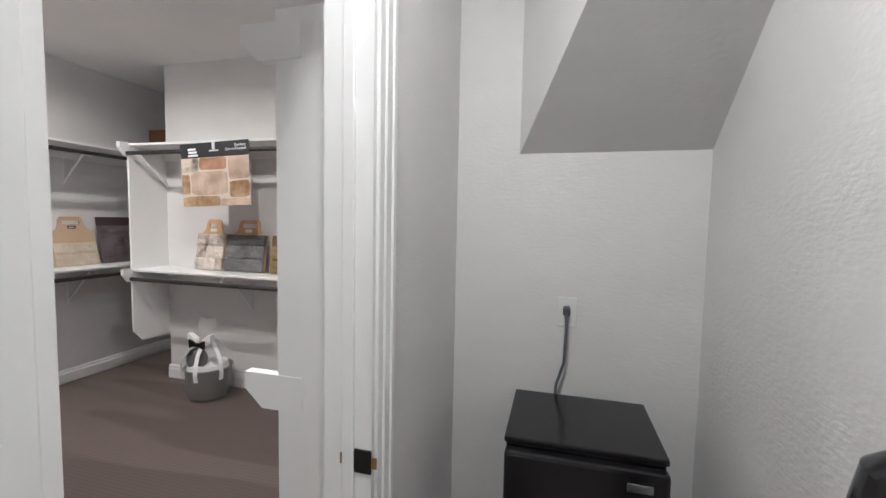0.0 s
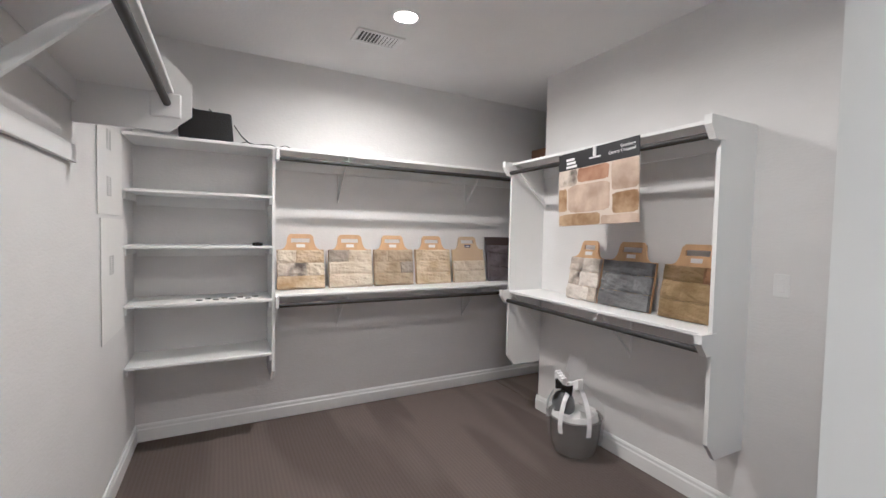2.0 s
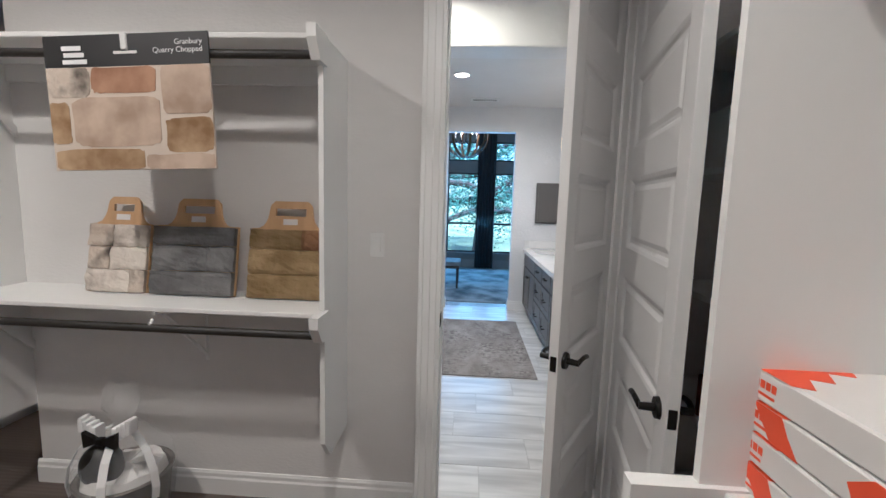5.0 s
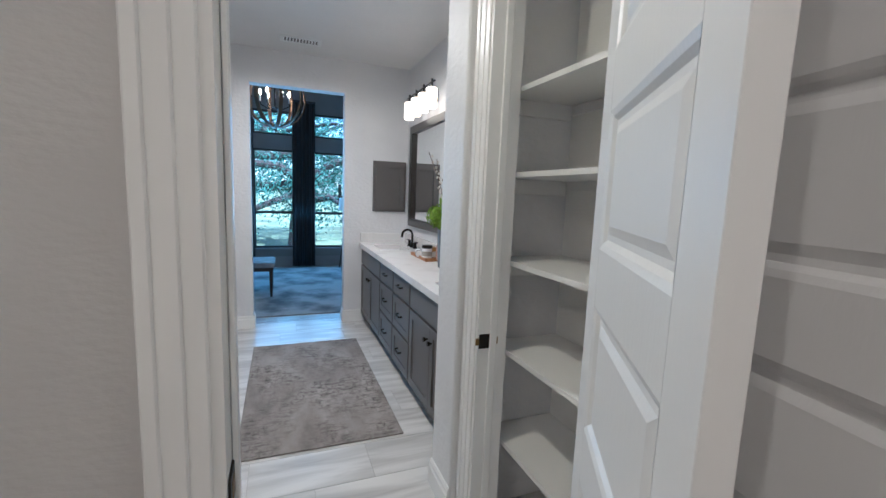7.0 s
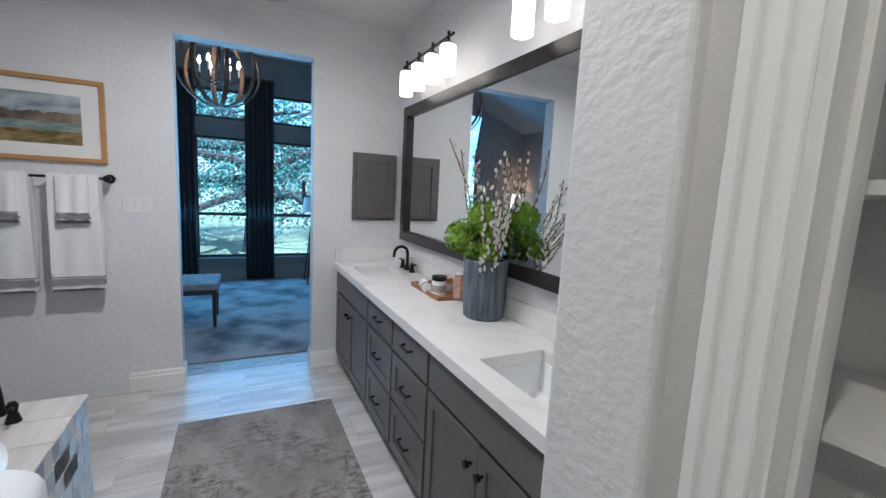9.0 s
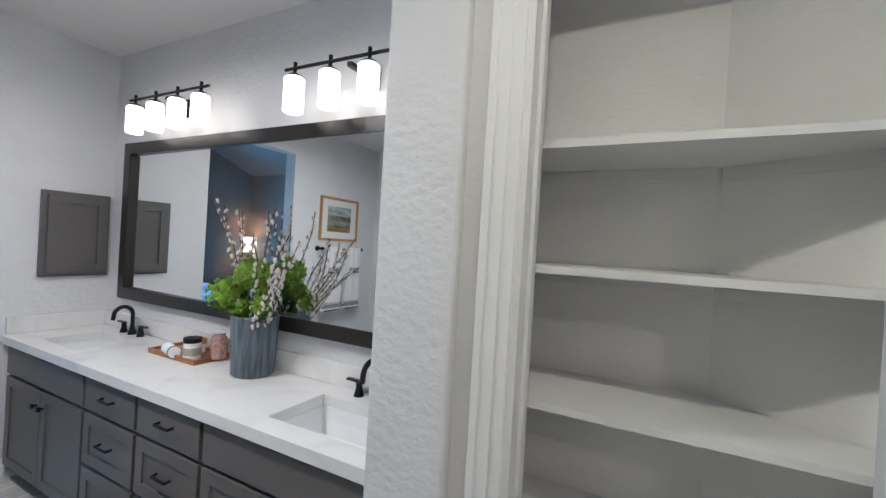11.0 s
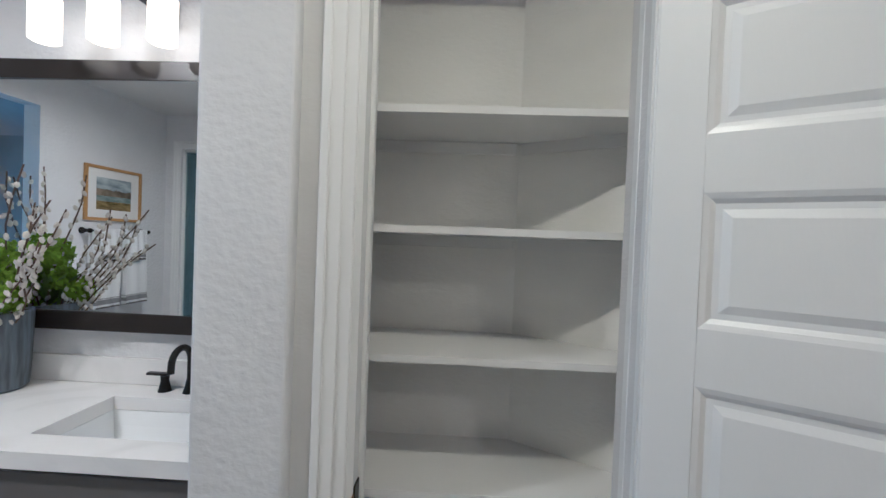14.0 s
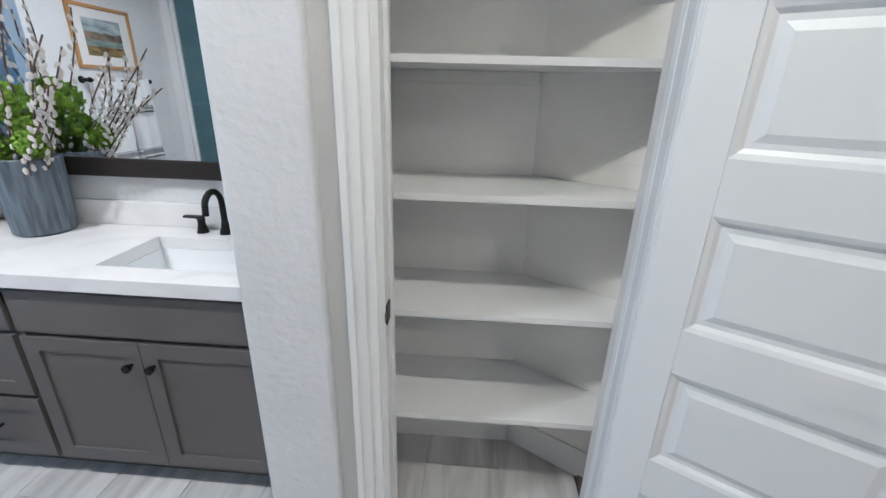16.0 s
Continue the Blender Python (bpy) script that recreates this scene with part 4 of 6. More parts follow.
def switch_plate(at, face, gangs, label):
    e = thing("light_switch", label, "light switch", at)
    w = 0.07 + 0.046 * (gangs - 1)
    part("plate", box(B(), -w / 2, w / 2, -0.006, 0, -0.057, 0.057, 0.0025), PLASTIC, e)
    for g in range(gangs):
        x = (g - (gangs - 1) / 2) * 0.046
        part("rocker", box(B(), x - 0.016, x + 0.016, -0.010, -0.005, -0.033, 0.033, 0.002), PLASTIC, e)


switch_plate((-0.782, 4.33, 1.315), "y-", 1, "white single rocker light switch on the wall")
switch_plate((-0.908, 8.30, 1.325), "y-", 3, "white triple rocker light switch on the wall")


# ---- paper cartons ----
def ream(at, turn, printed):
    e = thing("paper_ream", "white and orange-red wrapped ream of printer paper", "paper ream", at, "stacked paper reams", turn)
    part("wrap", box(B(), -0.11, 0.11, -0.14, 0.14, 0, 0.056, 0.004), BOXW, e)
    bm = B()
    o = [(-0.1105, 0.03), (-0.085, 0.015), (-0.06, 0.06), (-0.03, 0.045), (-0.005, 0.09), (0.03, 0.075), (0.055, 0.12), (0.05, 0.14), (-0.1105, 0.1405)]
    prism(bm, o, "z", 0.0562, 0.0568)
    part("top_print", bm, RED, e, "orange-red print")
    if printed:
        bm = B()
        prism(bm, [(-0.005, 0.001), (0.055, 0.001), (0.10, 0.055), (0.035, 0.055), (0.02, 0.03)], "x", -0.1106, -0.1100)
        part("side_print", bm, RED, e, "orange-red print")
        bm = B()
        prism(bm, [(-0.14, 0.001), (-0.10, 0.001), (-0.085, 0.03), (-0.12, 0.055), (-0.14, 0.055)], "x", -0.1106, -0.1100)
        part("side_print", bm, RED, e, "orange-red print")
    bm = B()
    for k in range(6):
        box(bm, -0.1108, -0.1102, 0.125 - 0.013 * k, 0.135 - 0.013 * k, 0.026, 0.04)
    box(bm, -0.1108, -0.1102, 0.062, 0.135, 0.013, 0.018)
    part("brand_mark", bm, RED, e)


for k in range(4):
    for j in range(2):
        ream((0.262 + 0.002 * k, 3.075 - 0.29 * j - 0.004 * k, 1.02 + 0.0575 * k), 0.6 * (k - 1), k % 2 == 0)

# ---- utility nook ----
e = thing("mini_fridge", "black mini fridge standing on the floor", "fridge", (1.02, 2.76, 0))
part("body", box(B(), -0.235, 0.235, -0.16, 0.22, 0.03, 0.83, 0.008, 2), FRIDGE, e)
part("top", box(B(), -0.24, 0.24, -0.17, 0.225, 0.83, 0.85, 0.006, 2), FRIDGE, e, "glossy black top")
dr = part("door", box(B(), -0.235, 0.235, -0.215, -0.168, 0.05, 0.825, 0.012, 2), FRIDGE, e)
part("badge", box(B(), 0.12, 0.19, -0.2165, -0.2145, 0.765, 0.79, 0.001), mat("chrome", (0.6, 0.6, 0.6), 0.2, 1), dr, "small chrome badge")
for sx in (-1, 1):
    for y in (-0.12, 0.18):
        part("foot", tube(B(), (sx * 0.2, y, 0), (sx * 0.2, y, 0.03), 0.02), BLACK, e)
e = thing("tower_fan", "slim black cylindrical tower fan standing on the floor", "fan", (1.288, 1.795, 0))
part("base", lathe(B(), [(0.068, 0), (0.07, 0.01), (0.066, 0.03), (0.05, 0.04)], seg=28), FRIDGE, e, "", True)
part("body", lathe(B(), [(0.05, 0.04), (0.06, 0.06), (0.062, 1.20), (0.065, 1.21)], seg=28), FRIDGE, e, "", True)
part("cap", lathe(B(), [(0.066, 1.21), (0.066, 1.24), (0.058, 1.285), (0.03, 1.31), (0.001, 1.318)], seg=28), FRIDGE, e, "domed glossy black cap", True)
for k in range(9):
    z = 0.30 + 0.09 * k
    part("vent_ring", lathe(B(), [(0.060, z), (0.065, z + 0.004), (0.065, z + 0.012), (0.060, z + 0.016)], seg=28), BLACK, e)
e = thing("power_outlet", "white wall outlet with a grey cord plugged in", "outlet", (0.968, 3.05, 1.17))
part("plate", box(B(), -0.036, 0.036, -0.006, 0, -0.06, 0.06, 0.002), PLASTIC, e)
part("plug", box(B(), -0.014, 0.014, -0.04, -0.006, -0.01, 0.024, 0.005), INK, e, "dark grey plug")
part("cord", sweep(B(), [(0, -0.035, 0.0), (0.0, -0.045, -0.08), (-0.004, -0.045, -0.2), (-0.03, -0.042, -0.29), (-0.035, -0.03, -0.36)], 0.006), mat("grey_cord", (0.12, 0.12, 0.13), 0.5), e, "grey power cord", True)

# ---- linen closet shelves ----
e = thing("linen_shelving", "white painted linen closet shelves, empty", "shelving")
for z in (0.418, 0.82, 1.198, 1.556, 1.885):
    bm = B()
    prism(bm, [(0.475, 4.302), (0.475, 5.248), (0.818, 5.248), (0.818, 4.662), (0.598, 4.302)], "z", z - 0.02, z)
    part("shelf", bm, SHELF, e)
    cleat(e, 0.803, 0.818, 4.67, 5.24, z - 0.06, z - 0.02)
    cleat(e, 0.48, 0.80, 5.230, 5.248, z - 0.085, z - 0.02)
    cleat(e, 0.48, 0.60, 4.302, 4.318, z - 0.07, z - 0.02)
    bm = B()
    prism(bm, [(0.600, 4.318), (0.806, 4.655), (0.816, 4.65), (0.612, 4.314)], "z", z - 0.06, z - 0.02)
    part("cleat", bm, SHELF, e)

# ---- vanity ----
VX, VB = 0.455, 0.95


def shaker(bm, y0, y1, z0, z1, x, rail=0.055, deep=0.008):
    """A framed front on the plane x, facing -x."""
    box(bm, x, x + 0.02, y0, y0 + rail, z0, z1)
    box(bm, x, x + 0.02, y1 - rail, y1, z0, z1)
    box(bm, x, x + 0.02, y0 + rail, y1 - rail, z0, z0 + rail)
    box(bm, x, x + 0.02, y0 + rail, y1 - rail, z1 - rail, z1)
    box(bm, x + deep, x + 0.02, y0 + rail, y1 - rail, z0 + rail, z1 - rail)


def pull(e, y, z, x=VX - 0.02):
    bm = B()
    sweep(bm, [(x, y - 0.05, z), (x - 0.024, y - 0.047, z - 0.002), (x - 0.026, y, z - 0.002), (x - 0.024, y + 0.047, z - 0.002), (x, y + 0.05, z)], 0.0065, 8)
    part("handle", bm, BLACK, e, "black arched drawer pull", True)


def knob(e, y, z, x=VX - 0.02):
    bm = B()
    tube(bm, (x, y, z), (x - 0.018, y, z), 0.006, seg=12)
    tube(bm, (x - 0.016, y, z), (x - 0.03, y, z), 0.013, 0.015, seg=20)
    part("knob", bm, BLACK, e, "black round knob", True)


def carcass(y0, y1, label, kind):
    e = thing("vanity_cabinet", label, "cabinet", group="vanity cabinet units")
    bm = B()
    box(bm, VX + 0.001, VB, y0, y1, 0.10, 0.69)
    box(bm, VX + 0.001, VX + 0.02, y0, y1, 0.69, 0.852)
    box(bm, VX + 0.001, VB, y0, y0 + 0.018, 0.69, 0.852)
    box(bm, VX + 0.001, VB, y1 - 0.018, y1, 0.69, 0.852)
    box(bm, VX + 0.07, VB, y0, y1, 0.0, 0.10)
    part("body", bm, VANITY, e)
    g = 0.012
    if kind == "drawers":
        for z0, z1 in ((0.12, 0.385), (0.405, 0.655), (0.675, 0.83)):
            bm = B()
            if z1 - z0 < 0.2:
                box(bm, VX - 0.02, VX, y0 + g, y1 - g, z0, z1, 0.002)
            else:
                shaker(bm, y0 + g, y1 - g, z0, z1, VX - 0.02)
            d = part("drawer_front", bm, VANITY, e)
            pull(d, (y0 + y1) / 2, (z0 + z1) / 2 + 0.01)
    else:
        part("false_front", box(B(), VX - 0.02, VX, y0 + g, y1 - g, 0.675, 0.83, 0.002), VANITY, e)
        m = (y0 + y1) / 2
        for a, b, ky in ((y0 + g, m - 0.002, m - 0.04), (m + 0.002, y1 - g, m + 0.04)):
            bm = B()
            shaker(bm, a, b, 0.12, 0.655, VX - 0.02)
            d = part("door", bm, VANITY, e)
            knob(d, ky, 0.57)


carcass(7.335, 8.28, "grey shaker sink base cabinet with two doors", "doors")
carcass(6.86, 7.335, "grey shaker three-drawer cabinet with black pulls", "drawers")
carcass(6.39, 6.86, "grey shaker three-drawer cabinet with black pulls", "drawers")
carcass(5.52, 6.39, "grey shaker sink base cabinet with two doors", "doors")

SINKS = ((7.62, 8.04), (5.63, 6.105))
SX0, SX1 = 0.51, 0.81
e = thing("countertop", "white veined quartz vanity top with backsplash", "countertop")
bm = B()
ys = [5.492, SINKS[1][0], SINKS[1][1], SINKS[0][0], SINKS[0][1], 8.298]
for i, (a, b) in enumerate(zip(ys, ys[1:])):
    if i in (1, 3):
        box(bm, 0.41, SX0, a, b, 0.852, 0.90)
        box(bm, SX1, 0.948, a, b, 0.852, 0.90)
    else:
        box(bm, 0.41, 0.948, a, b, 0.852, 0.90)
bmesh.ops.remove_doubles(bm, verts=bm.verts, dist=0.0005)
part("slab", bm, QUARTZ, e)
part("backsplash", box(B(), 0.928, 0.949, 5.492, 8.276, 0.901, 1.005, 0.002), QUARTZ, e)
part("side_splash", box(B(), 0.425, 0.949, 8.278, 8.299, 0.901, 1.005, 0.002), QUARTZ, e)


def sink(y0, y1):
    e = thing("sink", "white rectangular undermount porcelain sink", "sink", group="vanity sinks")
    bm = B()
    loops = []
    for inset, z in ((-0.012, 0.852), (0.0, 0.850), (0.012, 0.80), (0.03, 0.745), (0.06, 0.735)):
        loops.append([bm.verts.new(p) for p in ((SX0 + inset, y0 + inset, z), (SX1 - inset, y0 + inset, z), (SX1 - inset, y1 - inset, z), (SX0 + inset, y1 - inset, z))])
    for p, q in zip(loops, loops[1:]):
        for k in range(4):
            bm.faces.new((p[k], p[(k + 1) % 4], q[(k + 1) % 4], q[k]))
    bm.faces.new(loops[-1])
    bmesh.ops.recalc_face_normals(bm, faces=bm.faces)
    bmesh.ops.reverse_faces(bm, faces=bm.faces)
    part("basin", bm, PORC, e)
    part("drain", lathe(B(), [(0.025, 0.0), (0.02, 0.004), (0.001, 0.004)], ((SX0 + SX1) / 2, (y0 + y1) / 2, 0.735)), BLACK, e)


def faucet(y):
    e = thing("faucet", "matte black widespread faucet on the vanity top", "faucet", (0.885, y, 0.90), "vanity faucets")
    bm = B()
    lathe(bm, [(0.026, 0), (0.024, 0.008), (0.017, 0.03), (0.014, 0.05)], seg=20)
    pts = [(0, 0, 0.04), (0, 0, 0.13)] + [(-0.055 + 0.055 * math.cos(a), 0, 0.13 + 0.055 * math.sin(a)) for a in [math.pi * k / 10 for k in range(1, 10)]] + [(-0.112, 0, 0.105)]
    sweep(bm, pts, 0.012, 14)
    part("spout", bm, BLACK, e, "", True)
    for s in (-1, 1):
        bm = B()
        lathe(bm, [(0.024, 0), (0.021, 0.008), (0.014, 0.04), (0.016, 0.06)], (0.0, s * 0.10, 0), 20)
        box(bm, -0.012, 0.012, s * 0.10 - 0.012 if s > 0 else s * 0.10 - 0.07, s * 0.10 + 0.07 if s > 0 else s * 0.10 + 0.012, 0.060, 0.070, 0.003)
        part("handle", bm, BLACK, e, "", True)


for y0, y1 in SINKS:
    sink(y0, y1)
    faucet((y0 + y1) / 2)

# mirror
MY0, MY1, MZ0, MZ1 = 5.66, 8.09, 1.112, 2.166
e = thing("wall_mirror", "large rectangular mirror in a dark espresso wooden frame", "mirror")
fw = 0.075
pane = part("mirror_pane", box(B(), -0.004, 0.0, (MY0 - MY1) / 2 + fw - 0.01, (MY1 - MY0) / 2 - fw + 0.01, MZ0 + fw - 0.01, MZ1 - fw + 0.01), MIRROR, e)
pane.matrix_basis = pose(0.926, (MY0 + MY1) / 2, 0, 0, 0, -0.8)  # it leans out from the wall at the near end
for nm, b in (("frame_bottom", (MY0, MY1, MZ0, MZ0 + fw)), ("frame_top", (MY0, MY1, MZ1 - fw, MZ1)), ("frame_side", (MY0, MY0 + fw, MZ0 + fw, MZ1 - fw)), ("frame_side", (MY1 - fw, MY1, MZ0 + fw, MZ1 - fw))):
    part(nm, box(B(), 0.906, 0.949, *b, 0.003), FRAMEB, e)


# vanity lights
def vanity_light(y):
    e = thing("vanity_light", "four-shade bronze vanity light with lit white glass", "wall lamp", (0.95, y, 2.388), "vanity lights")
    bm = B()
    box(bm, -0.02, 0, -0.055, 0.055, -0.09, 0.02, 0.004)
    box(bm, -0.16, -0.02, -0.012, 0.012, -0.035, -0.015)
    part("back_plate", bm, BLACK, e)
    part("bar", tube(B(), (-0.16, -0.39, 0.0), (-0.16, 0.39, 0.0), 0.008), BLACK, e, "", True)
    for k in range(4):
        yy = -0.327 + 0.218 * k
        bm = B()
        tube(bm, (-0.16, yy, -0.028), (-0.16, yy, 0.028), 0.009, seg=12)
        lathe(bm, [(0.012, -0.022), (0.034, -0.034), (0.036, -0.042), (0.001, -0.042)], (-0.16, yy, 0), 20)
        part("socket", bm, BLACK, e, "", True)
        part("shade", lathe(B(), [(0.036, -0.042), (0.047, -0.052), (0.047, -0.205), (0.040, -0.21), (0.001, -0.21)], (-0.16, yy, 0), 24), SHADE, e, "lit white glass shade", True)


vanity_light(6.05)
vanity_light(7.415)

# medicine cabinet
e = thing("medicine_cabinet", "grey shaker door recessed medicine cabinet on the wall", "cabinet")
bm = B()
box(bm, 0.554, 0.925, 8.272, 8.299, 1.25, 1.804, 0.003)
part("frame", bm, VANITY, e)
bm = B()
x0, x1, z0, z1, r = 0.582, 0.90, 1.275, 1.78, 0.05
for b in ((x0, x0 + r, z0, z1), (x1 - r, x1, z0, z1), (x0 + r, x1 - r, z0, z0 + r), (x0 + r, x1 - r, z1 - r, z1)):
    box(bm, b[0], b[1], 8.252, 8.272, b[2], b[3])
box(bm, x0 + r, x1 - r, 8.262, 8.272, z0 + r, z1 - r)
part("door", bm, VANITY, e)

# tray with toiletries
e = thing("wooden_tray", "teak bath tray on the vanity top", "tray", (0.815, 7.11, 0.90))
bm = B()
box(bm, -0.10, 0.10, -0.21, 0.21, 0.0, 0.012, 0.003)
for b in ((-0.10, -0.088, -0.21, 0.21), (0.088, 0.10, -0.21, 0.21), (-0.088, 0.088, -0.21, -0.198), (-0.088, 0.088, 0.198, 0.21)):
    box(bm, *b, 0.012, 0.028, 0.002)
part("tray", bm, TEAK, e)
e = thing("candle_jar", "white candle jar with a black lid on a tray", "candle jar", (0.76, 6.99, 0.912))
part("jar", lathe(B(), [(0.04, 0), (0.044, 0.005), (0.044, 0.085), (0.04, 0.09)]), PORC, e, "", True)
part("label", lathe(B(), [(0.0445, 0.025), (0.0445, 0.065)], seg=32), mat("label_grey", (0.35, 0.33, 0.30), 0.7), e)
part("lid", lathe(B(), [(0.042, 0.09), (0.045, 0.092), (0.045, 0.115), (0.001, 0.117)]), BLACK, e, "black lid", True)
e = thing("soap_stack", "wooden block with soap on the tray", "soap", (0.855, 7.10, 0.912))
part("block", box(B(), -0.03, 0.03, -0.05, 0.05, 0.05, 0.085, 0.004), GOLD, e)
part("base", box(B(), -0.028, 0.028, -0.045, 0.045, 0, 0.05, 0.006), PORC, e)
e = thing("rolled_towel", "small rolled white washcloth with a dark band", "towel", (0.745, 7.13, 0.912))
part("roll", tube(B(), (-0.03, -0.06, 0.03), (0.0, 0.06, 0.03), 0.03), TOWEL, e, "", True)
part("band", tube(B(), (-0.028, -0.053, 0.03), (-0.024, -0.038, 0.03), 0.0315), TRIMGREY, e)
e = thing("bath_salts_jar", "clear jar of pink bath salts on the tray", "jar", (0.85, 6.90, 0.912))
part("jar", lathe(B(), [(0.035, 0), (0.04, 0.005), (0.04, 0.11), (0.03, 0.125), (0.03, 0.14)]), mat("pink_salt", (0.42, 0.26, 0.22), 0.25, vary=0.3, vscale=60), e, "", True)
part("lid", lathe(B(), [(0.032, 0.14), (0.034, 0.155), (0.001, 0.158)]), PORC, e)

# vase with willow and moss
e = thing("vase", "blue-grey glazed stoneware vase on the vanity top", "vase", (0.815, 6.58, 0.90))
bm = B()
lathe(bm, [(0.09, 0), (0.101, 0.01), (0.106, 0.10), (0.112, 0.27), (0.113, 0.292), (0.109, 0.297), (0.102, 0.29), (0.098, 0.06), (0.001, 0.05)], seg=40)
part("pot", bm, VASE, e, "", True)
e = thing("flower_arrangement", "pussy willow branches with green moss balls in a vase", "plant", (0.815, 6.58, 1.16))
rng = random.Random(12)
MOSSB = [(-0.01, 0.02, 0.235, 0.085), (-0.06, 0.14, 0.13, 0.09), (-0.03, 0.07, 0.06, 0.055), (-0.04, -0.10, 0.09, 0.05), (0.0, -0.06, 0.14, 0.045)]
for x, y, z, r in MOSSB:
    bm = B()
    bmesh.ops.create_icosphere(bm, subdivisions=3, radius=r * 0.86, matrix=Matrix.Translation((x, y, z)))
    for v in bm.verts:
        v.co += (v.co - Vector((x, y, z))) * 0.28 * noise.noise(v.co * 30)
    for k in range(330):
        a, b = rng.uniform(0, 2 * math.pi), math.acos(rng.uniform(-1, 1))
        d = Vector((math.sin(b) * math.cos(a), math.sin(b) * math.sin(a), math.cos(b)))
        p = Vector((x, y, z)) + d * r * rng.uniform(0.84, 1.06)
        s = rng.uniform(0.007, 0.014)
        u = d.orthogonal().normalized() * s
        w = d.cross(u).normalized() * s
        q = d * s * 0.8
        vs = [bm.verts.new(p + u), bm.verts.new(p + w + q), bm.verts.new(p - u), bm.verts.new(p - w + q)]
        bm.faces.new(vs)
    part("moss_ball", bm, MOSS, e, "bright green moss ball")
for x, y, z, r in MOSSB:
    part("stem", tube(B(), (x * 0.3, y * 0.3, -0.1), (x, y, z - r * 0.5), 0.006, seg=6), LEAF, e)
for k in range(15):
    a = rng.uniform(-0.75, 0.7)
    tip = Vector((rng.uniform(-0.16, 0.06), a * (0.36 if a > 0 else 0.40) - 0.02, rng.uniform(0.42, 0.66) - max(0, -a) * 0.26))
    base = Vector((rng.uniform(-0.03, 0.03), a * 0.04, -0.1))
    pts = [base.lerp(tip, i / 6) + Vector((0.02 * math.sin(i * 1.1 + k), 0.03 * math.sin(i * 0.9 + k * 2) * i / 6, 0)) for i in range(7)]
    br = part("branch", sweep(B(), pts, 0.003, 5), TWIG, e, "thin brown willow twig")
    bm = B()
    for i in range(2, 7):
        for j in range(3):
            p = pts[i - 1].lerp(pts[i], j / 3) + Vector((rng.uniform(-1, 1), rng.uniform(-1, 1), rng.uniform(-0.3, 1))) * 0.011
            m = Matrix.Translation(p) @ pose(0, 0, 0, rng.uniform(-40, 40), rng.uniform(-40, 40), 0) @ Matrix.Diagonal((0.009, 0.009, 0.0155, 1))
            bmesh.ops.create_icosphere(bm, subdivisions=1, radius=1, matrix=m)
    tagged(part("bud_cluster", bm, BUD, br, "", True), "cluster of soft grey willow buds", kind="stuff")
for k in range(16):
    a = rng.uniform(0, 2 * math.pi)
    L = rng.uniform(0.13, 0.24)
    bm = B()
    d = Vector((math.cos(a) * 0.6, math.sin(a), 0))
    s = d.cross(Vector((0, 0, 1))) * 0.016
    rows = [(bm.verts.new(d * L * t * 0.7 - s * math.sin(t * 3 + 0.1) + Vector((0, 0, 0.02 + L * (t - 0.35 * t * t)))), bm.verts.new(d * L * t * 0.7 + s * math.sin(t * 3 + 0.1) + Vector((0, 0, 0.02 + L * (t - 0.35 * t * t))))) for t in (0.0, 0.25, 0.5, 0.75, 1.0)]
    for p, q in zip(rows, rows[1:]):
        bm.faces.new((p[0], p[1], q[1], q[0]))
    part("leaf", bm, LEAF, e)

# ---- picture and towels ----
e = thing("framed_picture", "gold-framed landscape painting with a white mat", "picture", (-1.372, 8.30, 1.84))
w2, h2, fwd = 0.318, 0.255, 0.028
for b in ((-w2, w2, -h2, -h2 + fwd), (-w2, w2, h2 - fwd, h2), (-w2, -w2 + fwd, -h2 + fwd, h2 - fwd), (w2 - fwd, w2, -h2 + fwd, h2 - fwd)):
    part("frame", box(B(), b[0], b[1], -0.028, -0.001, b[2], b[3], 0.003), GOLD, e)
part("mat_board", box(B(), -w2 + 0.02, w2 - 0.02, -0.012, -0.002, -h2 + 0.02, h2 - 0.02), PAPER, e)
SKYP = two_tone("painted_sky", (0.16, 0.21, 0.24), (0.48, 0.53, 0.55), 0.35, 0.65, 6, 0.7, stretch=(1, 1, 3))
HILLP = two_tone("painted_hills", (0.07, 0.055, 0.04), (0.26, 0.21, 0.15), 0.35, 0.65, 9, 0.7)
LAKEP = two_tone("painted_lake", (0.14, 0.20, 0.19), (0.30, 0.36, 0.33), 0.35, 0.65, 8, 0.7, stretch=(1, 1, 5))
FIELDP = two_tone("painted_field", (0.10, 0.07, 0.02), (0.34, 0.25, 0.10), 0.35, 0.65, 9, 0.7, stretch=(1, 1, 3))
px, p0, p1 = 0.195, -0.15, 0.15
part("painted_sky", box(B(), -px, px, -0.0135, -0.012, 0.03, p1), SKYP, e)
bm = B()
prism(bm, [(-px, -0.02)] + [(-px + 2 * px * i / 24, 0.038 + 0.022 * noise.noise(Vector((i * 0.42, 3.1, 0))) + 0.010 * noise.noise(Vector((i * 1.3, 7.7, 0)))) for i in range(25)] + [(px, -0.02)], "y", -0.0145, -0.012)
part("painted_hills", bm, HILLP, e)
part("painted_lake", box(B(), -px, px, -0.0142, -0.012, -0.07, -0.02), LAKEP, e)
part("painted_field", box(B(), -px, px, -0.0138, -0.012, p0, -0.07), FIELDP, e)

